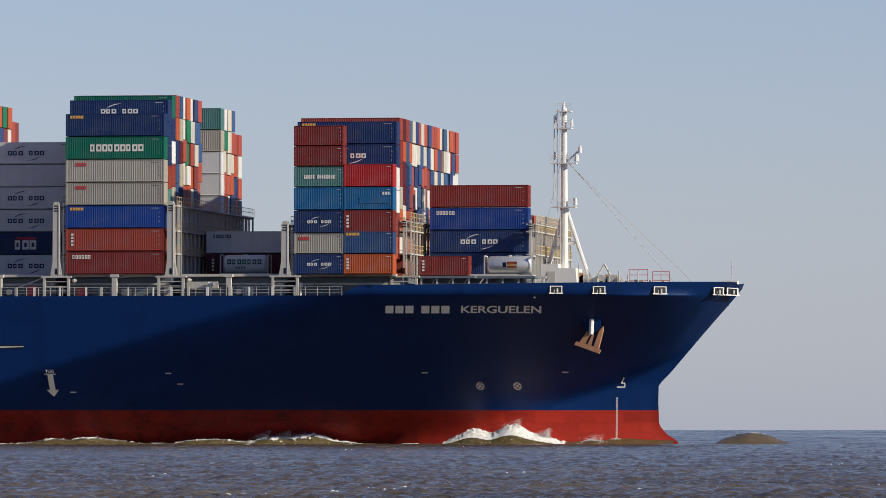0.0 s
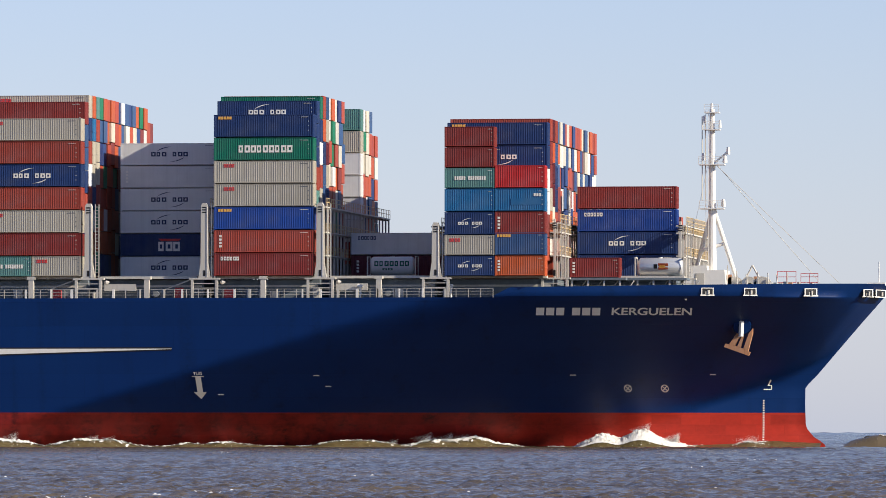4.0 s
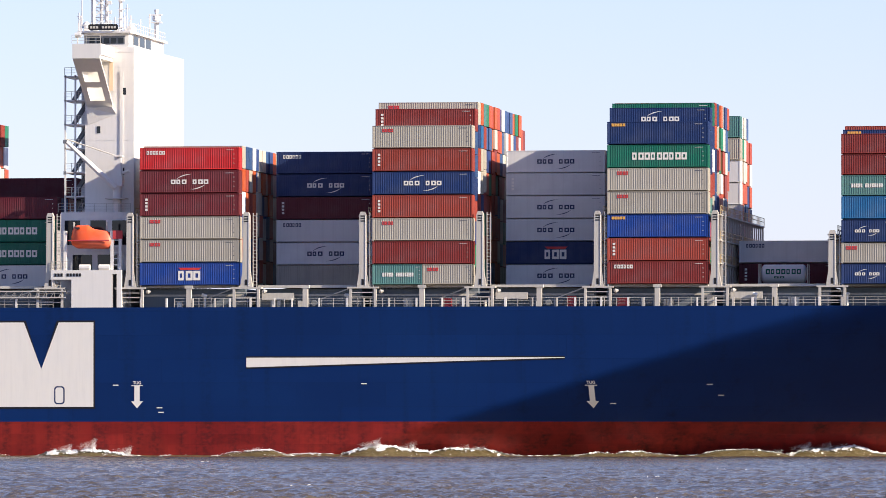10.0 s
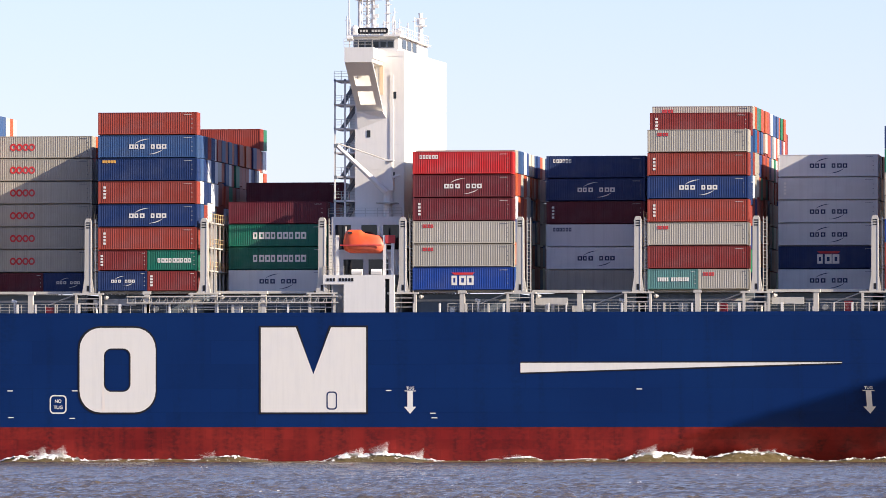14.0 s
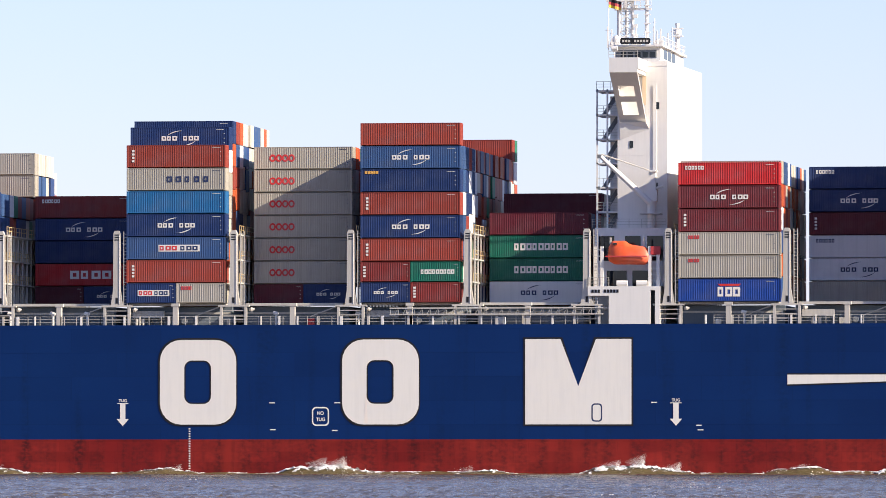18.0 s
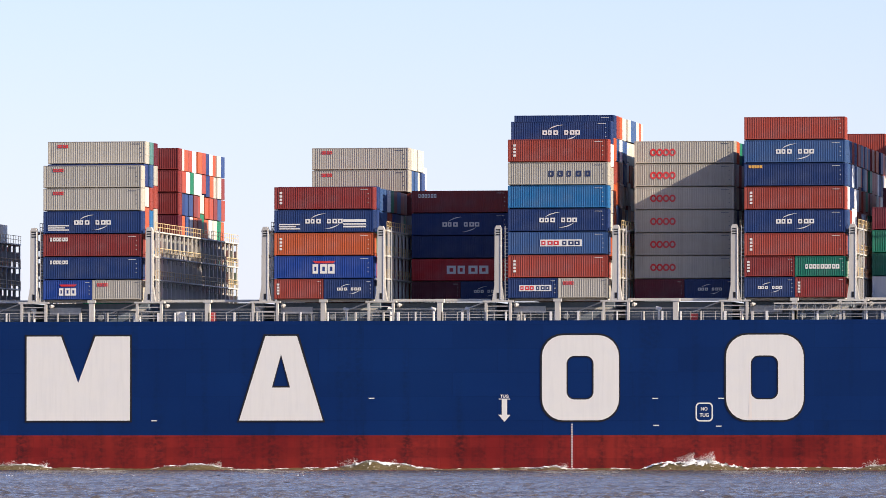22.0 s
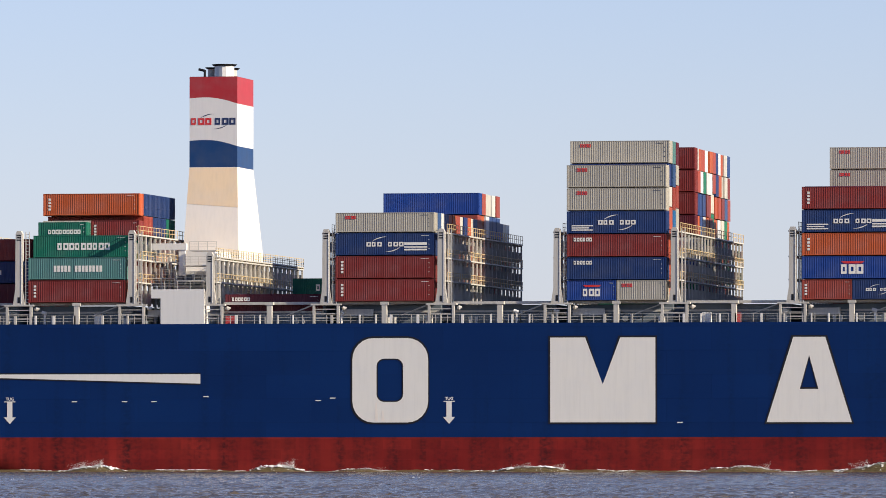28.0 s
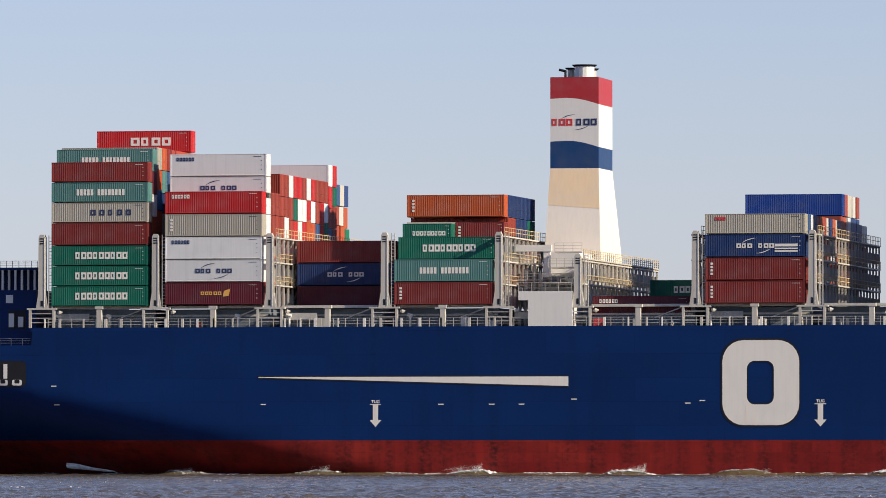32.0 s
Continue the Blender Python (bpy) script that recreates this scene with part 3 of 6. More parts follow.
# bay by bay from the bow to the stern
X = {0: 157.4, 1: 143.1, 2: 129.0, 3: 114.86, 4: 100.55, 5: 86.27, 6: 72.0, 7: 57.7, 9: 33.35, 10: 19.0, 11: 4.6, 12: -9.8, 13: -24.2, 14: -38.57,
     15: -52.9, 16: -67.3, 17: -81.6, 18: -95.9, 19: -110.2, 21: -134.39, 22: -148.8, 23: -163.18, 24: -177.58}

# bay 0, the foremost
column(X[0], 6, [("navy", ""), ("navy", "swoosh"), ("blue", "corner_text"), ("oxide", "")], BASE)
block(X[0], range(7, 9), 28.1, 2)
container(X[0] + 0.3, 2, BASE - 0.25, "oxide", LOW, L20, ["upright"])
# bay 1, two columns of short boxes at the side
column(X[1], 0, [[("navy", "swoosh"), ("orange", "upright")]], BASE - 0.1)
z = BASE - 0.1 + LOW
for k, (left, lm, right, rm) in enumerate((("grey", "small_red", "slate", "amber_text"), ("navy", "swoosh", "oxide", "upright"), ("sky", "", "sky", "stripe"), ("teal", "long_text", "red", ""))):
    h = LOW if k in (0, 3) else HIGH
    container(X[1], 0, z, left, h, L20, lm.split())
    container(X[1] + L40 - L20, 0, z, right, HIGH, L20, rm.split())
    z += h if k != 3 else HIGH
container(X[1], 0, z - 0.3, "oxide", LOW, L20, [])
container(X[1], 0, z - 0.3 + LOW, "oxide", LOW, L20, [])
container(X[1], 1, 39.1 - 2 * HIGH, "navy", HIGH, L40, ["swoosh"])
container(X[1], 1, 39.1 - HIGH, "navy", HIGH, L40, ["amber_text"])
block(X[1], range(2, 21), 39.65, 4)
block(X[1], range(1, 2), 39.1 - 2 * HIGH, 2)
# bay 2, low and set inboard, with a tank
container(X[2], 7, BASE + 0.1, "maroon", HIGH, L40, ["upright"])
container(X[2], 7, BASE + 0.1 + HIGH, "white", HIGH, L40, ["corner_text"])
block(X[2], range(8, 14), 26.2, 2)
# bay 3
column(X[3], 0, [("oxide", "corner_text"), ("rust", "upright"), ("blue", "amber_text"), ("grey", "small_red"), ("grey", "small_red"), ("green", "nine"), ("navy", "amber_text")])
container(X[3], 1, 41.9 - HIGH, "navy", HIGH, L40, ["swoosh"])
container(X[3], 2, 42.55 - HIGH, "green", HIGH, L40, [])
block(X[3], range(1, 2), 41.9 - HIGH, 4)
block(X[3], range(2, 3), 42.55 - HIGH, 4)
block(X[3], range(3, 10), 42.7, 5)
block(X[3], range(15, 19), 42.4, 5, sides=((15, 0, "teal"), (15, 1, "grey"), (15, 2, "white"), (15, 3, "white"), (15, 4, "white")))
block(X[3], range(19, 21), 39.5, 4)
# bay 4, set inboard in the shade
column(X[4], 6, [("white", "swoosh"), ("navy", "three_bar"), ("white", "swoosh"), ("white", "swoosh"), ("white", "upright"), ("white", "swoosh")])
block(X[4], range(7, 16), 37.3, 1)
# bay 5
column(X[5], 0, [[("teal", "long_text"), ("grey", "small_red")], ("oxide", ""), ("grey", "small_red"), ("rust", "upright"), ("navy", "swoosh"), ("rust", "upright"), ("grey", "small_red")])
container(X[5], 1, 41.95 - HIGH, "oxide", HIGH, L40, ["upright"])
container(X[5], 2, 42.85 - HIGH, "grey", HIGH, L40, ["small_red"])
block(X[5], range(1, 2), 41.95 - HIGH, 4)
block(X[5], range(2, 3), 42.85 - HIGH, 4)
block(X[5], range(3, 9), 42.9, 5)
block(X[5], range(9, 18), 42.9, 4)
block(X[5], range(18, 20), 41.2, 3, palette=["green", "teal", "white"])
# bay 6
column(X[6], 6, [("grey", ""), ("white", "swoosh"), ("white", "corner_text"), ("maroon", "upright"), ("navy", "swoosh"), ("navy", "corner_text")])
block(X[6], range(7, 16), 37.3, 1)
# bay 7, ahead of the bridge
column(X[7], 0, [("blue", "three_bar"), ("grey", "small_red"), ("grey", "small_red"), ("wine", "upright"), ("wine", "swoosh"), ("red", "corner_text")])
block(X[7], range(1, 13), 37.6, 3, palette=["grey", "orange", "white", "rust", "grey", "orange", "grey", "slate"])
# bay 9, abaft the bridge, stepped inboard
column(X[9], 4, [("white", "swoosh"), ("green", "nine"), ("green", "nine"), ("maroon", "")])
container(X[9], 9, BASE + 4 * HIGH, "maroon", HIGH, L40, [])
block(X[9], range(5, 9), BASE + 4 * HIGH, 1)
block(X[9], range(10, 16), BASE + 5 * HIGH, 1)
# bay 10
column(X[10], 0, [[("navy", "swoosh"), ("oxide", "upright")], [("oxide", "upright"), ("green", "nine")], ("rust", "upright"), ("navy", "swoosh"), ("rust", "upright"), ("navy", "amber_text"), ("slate", "swoosh"), ("rust", "")])
DIM = ["slate", "slate", "white", "navy", "white", "slate", "rust"]
block(X[10], range(1, 18), 39.6, 4, palette=DIM)
block(X[10], range(18, 20), 42.2, 4, sides=((18, 0, "rust"),), palette=DIM)
# bay 11
column(X[11], 3, [[("maroon", ""), ("navy", "swoosh")]] + [("grey", "big_red")] * 6)
block(X[11], range(4, 12), 39.85, 1)
PALE = ["grey", "grey", "white", "rust", "slate", "orange", "navy", "grey"]
# bay 12
column(X[12], 0, [[("navy", "plate"), ("grey", "small_red")], ("rust", "upright"), ("slate", "plate"), ("navy", "swoosh"), ("sky", ""), ("grey", "five_dark"), ("rust", "upright")])
container(X[12], 1, 42.1 - HIGH, "navy", HIGH, L40, ["swoosh"])
container(X[12], 2, 42.95 - HIGH, "navy", HIGH, L40, [])
block(X[12], range(1, 2), 42.1 - HIGH, 3, palette=PALE)
block(X[12], range(2, 3), 42.95 - HIGH, 3, palette=PALE)
block(X[12], range(3, 13), 42.95, 4, palette=PALE)
# bay 13
column(X[13], 6, [[("maroon", ""), ("navy", "swoosh")], ("red", "four_white"), ("navy", ""), ("navy", "swoosh"), ("oxide", "corner_text")])
block(X[13], range(7, 14), 34.3, 1)
# bay 14
column(X[14], 0, [[("rust", "upright"), ("navy", "swoosh")], ("blue", "three_bar"), ("orange", "upright"), ("navy", "swoosh list far_list"), ("oxide", "upright")])
block(X[14], range(1, 2), 34.35, 2, palette=["navy"])
block(X[14], range(2, 10), 34.2, 2, palette=DIM)
column(X[14], 10, [("grey", "small_red"), ("grey", "small_red")], 40.0 - 2 * HIGH)
block(X[14], range(11, 15), 40.0, 2, palette=["navy", "grey", "slate", "white"])
block(X[14], range(15, 16), 38.0, 2, palette=["navy", "grey"])
# bay 16
column(X[16], 0, [[("blue", "three_bar"), ("grey", "small_red")], ("navy", "corner_text"), ("oxide", "corner_text"), ("navy", "swoosh list"), ("grey", "small_red"), ("grey", "small_red")])
container(X[16], 1, 40.05 - HIGH, "grey", HIGH, L40, ["small_red"])
block(X[16], range(1, 2), 40.05 - HIGH, 3, single=0)
block(X[16], range(2, 4), 40.05, 4)
block(X[16], range(9, 21), 40.05, 4, sides=((9, 3, "maroon"), (9, 2, "oxide"), (9, 1, "oxide"), (9, 0, "oxide")), palette=["rust", "rust", "navy", "slate", "white", "orange", "green", "rust"])
# bay 18
column(X[18], 0, [("oxide", "upright"), ("oxide", "upright"), ("navy", "swoosh far_list"), ("grey", "small_red", 1)])
block(X[18], range(1, 12), 31.45, 1, single=2)
block(X[18], range(12, 18), 34.85, 2, sides=((12, 0, "blue"),))
block(X[18], range(18, 21), 31.45, 1)
# bay 19, low beside the funnel
container(X[19], 1, 21.6 - LOW, "maroon", LOW, L40, ["corner_text"])
container(X[19], 17, 24.5 - LOW, "green", LOW, L40, ["nine"])
block(X[19], range(2, 12), 21.5, 1)
# bay 21, abaft the funnel
column(X[21], 0, [("oxide", "upright"), ("teal", "long_text")])
container(X[21], 1, BASE + 2 * HIGH, "green", HIGH, L40, ["nine"])
container(X[21], 2, 30.65 - LOW, "green", LOW, L20, ["nine"])
container(X[21] + L40 - L20, 3, 30.9 - LOW, "oxide", LOW, L20, ["upright"])
container(X[21], 3, 34.25 - HIGH, "orange", HIGH, L40, ["upright"])
hide(X[21], 3, 30.9 - LOW, 30.9, L20)
block(X[21], range(3, 4), 30.9 - LOW, 1)
block(X[21], range(1, 3), BASE + 2 * HIGH, 1)
block(X[21], range(4, 11), 34.3, 2, sides=[(q, 0, "navy") for q in range(4, 11)] + [(4, 1, "rust"), (5, 1, "rust"), (6, 1, "navy"), (7, 1, "navy"), (8, 1, "navy"), (9, 1, "green"), (10, 1, "green")])
# bay 22
column(X[22], 4, [("maroon", ""), ("navy", "swoosh"), ("oxide", "")], 28.75 - 3 * HIGH)
block(X[22], range(5, 14), 28.75, 1)
# bay 23
column(X[23], 0, [("maroon", "gold"), ("white", "swoosh"), ("white", "corner_text"), ("grey", "upright"), ("red", "corner_text")], BASE + 0.1)
container(X[23], 1, 39.3 - 2 * HIGH, "white", HIGH, L40, ["swoosh"])
container(X[23], 1, 39.3 - HIGH, "white", HIGH, L40, ["corner_text"])
block(X[23], range(1, 4), 34.6, 3, palette=["rust", "white", "red"])
AFT = ["green", "rust", "rust", "white", "white", "slate", "red", "green", "rust", "orange"]
block(X[23], range(4, 15), 37.1, 3, palette=AFT, single=15)
block(X[23], range(15, 17), 39.3, 4, palette=AFT, sides=((15, 0, "white"),), single=17)
block(X[23], range(17, 20), 37.0, 4, palette=AFT)
# bay 24, the aftmost in view
column(X[24], 0, [("green", "nine", 1), ("green", "nine", 1), ("green", "nine", 1), ("oxide", ""), ("grey", "five_dark", 1), ("teal", "long_text", 1), ("oxide", "", 1)])
container(X[24], 1, 40.0 - HIGH, "teal", HIGH, L40, ["long_text"])
container(X[24], 9, 43.15 - HIGH, "red", HIGH, L40, ["four_white"])
block(X[24], range(1, 2), 40.0 - HIGH, 2)
block(X[24], range(2, 12), 40.3, 3)

# all that stands in the dark between and behind: one joined mass
def stow_paint(name, tones):
    """Paint that gives every joined box one of the tones."""
    m, wt, wb = nodes_of(name)
    geo = wt.nodes.new("ShaderNodeNewGeometry")
    pick = wt.nodes.new("ShaderNodeValToRGB")
    pick.color_ramp.interpolation = "CONSTANT"
    for i, tone in enumerate(tones):
        e = pick.color_ramp.elements[i] if i < 2 else pick.color_ramp.elements.new(i / len(tones))
        e.position, e.color = i / len(tones), (*tone, 1)
    wt.links.new(geo.outputs["Random Per Island"], pick.inputs[0])
    grime = noise_node(wt, 1.2, 5, (1, 1, 0.3))
    wt.links.new(mix(wt, ramp(wt, grime.outputs[0], 0.45, 0.8, (0, 0, 0, 1), (0.45, 0.45, 0.45, 1)).outputs[0], pick.outputs[0], (0.10, 0.09, 0.08)), wb.inputs["Base Color"])
    wb.inputs["Roughness"].default_value = 0.55
    wb.inputs["Specular IOR Level"].default_value = 0.3
    return m


RUSTS = [(0.34, 0.055, 0.027), (0.30, 0.048, 0.027), (0.18, 0.030, 0.024), (0.38, 0.066, 0.024)]
BLUES = [(0.010, 0.026, 0.115), (0.030, 0.075, 0.18), (0.02, 0.05, 0.16)]
CREAMS = [(0.50, 0.47, 0.40), (0.62, 0.62, 0.61), (0.60, 0.58, 0.52), (0.56, 0.50, 0.40)]
ORANGE, GREEN = (0.42, 0.080, 0.022), (0.004, 0.15, 0.070)
for shape, tones, label in ((HIDDEN, [RUSTS[0], BLUES[0], RUSTS[1], ORANGE, CREAMS[0], RUSTS[2], BLUES[1], CREAMS[1], ORANGE, RUSTS[1], GREEN, BLUES[2], CREAMS[2], RUSTS[3], RUSTS[0], CREAMS[3]], "mass of mixed containers stowed behind the outer rows"),
                            (HIDDEN_PALE, [CREAMS[0], BLUES[1], CREAMS[3], ORANGE, CREAMS[2], BLUES[2], RUSTS[3], CREAMS[0], BLUES[1], CREAMS[3]], "mass of mostly cream and blue containers stowed behind the outer rows")):
    stow = new("stowed_containers", shape.mesh("stowed_containers"))
    stow.data.materials.append(stow_paint("mixed_container_paint", tones))
    stow.location = START
    tagged(stow, label, "container", kind="stuff")
    aboard.append(stow)


def tank_container(x, row, z, label, color, marks):
    """A cylindrical tank in an open frame."""
    ob = thing("tank_container", x, -27 + 0.22 + ROW * row, z, label, "tank container")
    s = Shape()
    s.smooth = False
    n, prof = 20, [(0.22, 0.35), (0.30, 0.75), (0.45, 1.02), (0.65, 1.14), (5.35, 1.14), (5.6, 1.02), (5.76, 0.75), (5.84, 0.35)]
    vs = [(px_, 1.22 + r * math.cos(2 * math.pi * i / n), 1.3 + r * math.sin(2 * math.pi * i / n)) for px_, r in prof for i in range(n)]
    fs = [(a * n + i, a * n + (i + 1) % n, (a + 1) * n + (i + 1) % n, (a + 1) * n + i) for a in range(len(prof) - 1) for i in range(n)] + [tuple(range(n)), tuple(range((len(prof) - 1) * n, len(prof) * n))]
    s.add(vs, fs)
    s.smooth = True
    part("tank", s, color, ob)
    s = Shape()
    for y0 in (0.0, 2.3):
        for x0 in (0.0, 5.92):
            s.box(x0, y0, 0, x0 + 0.14, y0 + 0.14, 2.5)
        s.box(0.14, y0, 0.0, 5.92, y0 + 0.14, 0.16)
    for x0 in (0.0, 5.92):
        s.box(x0, 0.14, 2.36, x0 + 0.14, 2.3, 2.5)
        s.box(x0, 0.14, 0, x0 + 0.14, 2.3, 0.14)
    part("frame", s, STEEL, ob, "light steel corner frame")
    for x0, z0, w, h, n, tone in marks:                        # marks bent round the tank
        s = bars(n, x0, z0, w, h, 0.2, (), 0, n > 1)
        s.v = [(a, 0.055 + 0.25 * (c - 1.3) ** 2, c) for a, b, c in s.v]
        part("logo", s, tone, ob)
    s = Shape().tube((3.0, 1.22, 2.4), (3.0, 1.22, 2.52), 0.28, 10)
    part("manhole", s, STEEL, ob)
    return ob


tank_container(X[2] + 3.1, 4, BASE + 0.1, "white cylindrical tank container with green marks", CARGO["white"], ((0.9, 1.25, 4.4, 0.62, 7, CARGO["green"]), (1.9, 0.75, 1.4, 0.24, 2, CARGO["green"])))
tank_container(X[0] + 8.05, 2.5, BASE - 0.25, "bare metal tank container with a red and amber mark", STAINLESS, ((2.3, 1.1, 0.55, 0.55, 1, BLACK), (2.85, 1.0, 1.5, 0.75, 1, CARGO["orange"]), (3.0, 1.2, 0.9, 0.3, 1, AMBER)))

# ---- deck fittings ----
def rail(x0, x1, y, z, parent=ship, h=1.05, step=1.5, material=STEEL, name="railing", label="light steel deck railing"):
    s = Shape()
    n = max(1, round((x1 - x0) / step))
    for i in range(n + 1):
        x = x0 + (x1 - x0) * i / n
        s.box(x - 0.03, y - 0.03, z, x + 0.03, y + 0.03, z + h)
    for k in (0.36, 0.70, 1.0):
        s.box(x0, y - 0.022, z + h * k - 0.022, x1, y + 0.022, z + h * k + 0.022)
    return part(name, s, material, parent, label)


GAPS = [142.0, 127.9, 113.7, 99.4, 85.1, 70.8, 56.5, 46.6, 32.1, 17.8, 3.4, -11.0, -25.4, -39.7, -54.1, -68.5, -82.8, -97.1, -111.6, -121.4, -135.6, -150.0, -164.4, -178.8]
LOW_TOP = 29.35


def lashing_bridge(x, top, lattice=True, near_y=-26.8, pillar=True):
    """Steel frame across the ship between two bays: outer pillars, ladder side, walkways and stays."""
    base = DECK + 2.35
    s = Shape()
    if pillar:
        s.prism([(x - 0.75, base), (x + 0.75, base), (x + 0.46, base + 1.9), (x + 0.42, top - 0.35), (x + 0.25, top), (x - 0.25, top), (x - 0.42, top - 0.35), (x - 0.46, base + 1.9)], near_y, near_y + 0.75)
    else:
        s.box(x - 0.12, near_y, base, x + 0.12, near_y + 0.3, top)
    bridge = part("lashing_bridge", s, STEEL, ship, "light grey steel lashing bridge between two bays")
    for k in (0.45, 0.75, 1.05):                               # slots in the pillar
        part("slot", Shape().box(x - 0.26, near_y - 0.02, top - k - 0.14, x + 0.26, near_y + 0.01, top - k), BLACK, bridge)
    part("slot", Shape().box(x - 0.14, near_y - 0.02, base + 0.3, x + 0.14, near_y + 0.01, base + 1.0), BLACK, bridge)
    s = Shape()
    s.box(x + 0.30, near_y - 0.05, base + 0.2, x + 0.36, near_y, top - 0.5)
    part("edge_strip", s, HOUSE_WHITE, bridge)
    s = Shape()                                                # ladder on the forward side
    for dx in (0.85, 1.28):
        s.box(x + dx - 0.05, near_y + 0.1, base, x + dx + 0.05, near_y + 0.2, top - 0.1)
    for i in range(int((top - base) / 0.42)):
        s.box(x + 0.85, near_y + 0.12, base + 0.3 + 0.42 * i, x + 1.28, near_y + 0.18, base + 0.37 + 0.42 * i)
    part("ladder", s, STEEL, bridge)
    for dx in (-1.65, 1.35):                                   # trestle that carries the pillar over the side passage
        part("trestle_leg", Shape().box(x + dx, near_y, DECK, x + dx + 0.3, near_y + 0.35, base - 0.12), STEEL, bridge)
    part("trestle_beam", Shape().box(x - 1.9, near_y - 0.02, base - 0.12, x + 1.9, near_y + 0.8, base + 0.08), STEEL, bridge)
    for k in (0.6, 1.15, 1.7):
        part("trestle_rung", Shape().box(x - 1.35, near_y + 0.05, DECK + k, x + 1.35, near_y + 0.13, DECK + k + 0.09), STEEL, bridge)
    if lattice:
        n = 20
        for i in range(1, n + 1):
            y = near_y + 0.7 - 2 * (near_y + 0.35) * i / n
            s = Shape().box(x - 0.5, y - 0.10, base, x - 0.3, y + 0.10, top - 0.5)
            s.box(x + 0.3, y - 0.10, base, x + 0.5, y + 0.10, top - 0.5)
            s.box(x - 0.3, y - 0.08, top - 0.75, x + 0.3, y + 0.08, top - 0.55)
            for z0, z1 in ((base + 0.3, base + 1.9), (base + 3.3, base + 4.9), (base + 6.4, top - 1.5)):
                if x < -40 and z1 > z0 + 0.4:
                    s.box(x - 0.3, y - 0.03, z0, x + 0.3, y + 0.03, z1)
            part("post", s, STEEL, bridge)
        for lvl in (base + 2.7, base + 5.5, top - 0.6):
            s = Shape().box(x - 0.62, near_y + 0.75, lvl, x + 0.62, -near_y, lvl + 0.16)
            part("walkway", s, STEEL, bridge)
            s = Shape()
            for i in range(37):
                y = near_y + 0.9 - 2 * (near_y + 0.5) * i / 36
                s.box(x + 0.56, y - 0.03, lvl + 0.16, x + 0.62, y + 0.03, lvl + 1.2)
            for k in (0.65, 1.15):
                s.box(x + 0.56, near_y + 0.9, lvl + k, x + 0.62, -near_y - 0.1, lvl + k + 0.06)
            part("railing", s, RAIL_BUFF, bridge)
    return bridge


OPEN = {-54.1, -82.8, -97.1, -111.6, -68.5, -39.7, 17.8, 142.0, -150.0, 127.9, 3.4, 32.1, 85.1, 56.5, -25.4, -121.4, 113.7}
for x in GAPS:
    top = LOW_TOP if x not in (142.0, -111.6) else (26.9 if x > 0 else 26.6)
    lashing_bridge(x, top, x in OPEN)
lashing_bridge(156.0, 27.4, True, -23.0, False)
lashing_bridge(170.6, 27.2, True, -16.5, False)

# hatch coamings and the posts that carry the outer stacks
for k, x in X.items():
    w = min(24.2, half_breadth(x + L40, 18) - 2.5)
    s = Shape().box(x - 0.4, -w, DECK - 0.2, x + L40 + 0.4, w, DECK + (2.25 if k else 2.3))
    part("hatch_coaming", s, COAMING, ship, "grey hatch coaming under the stack")
    s = Shape().box(x - 0.2, -w - 0.1, DECK + 1.35, x + L40 + 0.2, -w, DECK + 1.6).box(x + 0.1, -w - 1.4, BASE - 0.32, x + L40 - 0.1, -w, BASE - 0.008)
    part("coaming_rail", s, STEEL, ship)
    if k > 1:
        s = Shape().box(x + 5.75, -26.85, DECK, x + 6.35, -26.2, BASE - 0.05).box(x + 5.55, -26.9, BASE - 0.4, x + 6.55, -26.1, BASE - 0.04)
        part("stanchion", s, STEEL, ship, "stout grey post under the outer containers")
for i in range(22):
    x0 = -178 + 15 * i
    if not (43 < x0 < 50):
        rail(x0, min(x0 + 15, 149), -26.75, DECK)
for i in range(60):                                            # small boxes, vents and bollards along the side passage
    x = -176 + 5.4 * i + rng.uniform(-1.5, 1.5)
    if 44 < x < 57 or -119 < x < -110 or x > 146:
        continue
    kind = rng.random()
    s = Shape()
    if kind < 0.45:
        s.box(x, -25.4, DECK, x + rng.uniform(0.5, 1.3), -24.6, DECK + rng.uniform(0.6, 1.3))
        part("deck_locker", s, rng.choice([HOUSE_WHITE, STEEL, STEEL, SAFETY_RED]), ship)
    elif kind < 0.75:
        s.tube((x, -25.6, DECK), (x, -25.6, DECK + 1.3), 0.14, 8).tube((x - 0.35, -25.6, DECK + 1.5), (x + 0.25, -25.6, DECK + 1.35), 0.22, 8)
        part("mushroom_vent", s, HOUSE_WHITE, ship)
    else:
        for bx in (x, x + 0.8):
            part("bollard", Shape().tube((bx, -25.8, DECK), (bx, -25.8, DECK + 0.8), 0.2, 8), STEEL, ship)
r2 = random.Random(31)
x = -178.5
while x < 146:                                                 # stout posts in the railing
    if not (44 < x < 57 or -119.5 < x < -112):
        w = r2.choice((0.16, 0.22, 0.3))
        part("rail_post", Shape().box(x, -26.85, DECK, x + w, -26.6, DECK + 1.08), r2.choice((STEEL, HOUSE_WHITE)), ship)
    x += r2.uniform(1.7, 3.6)
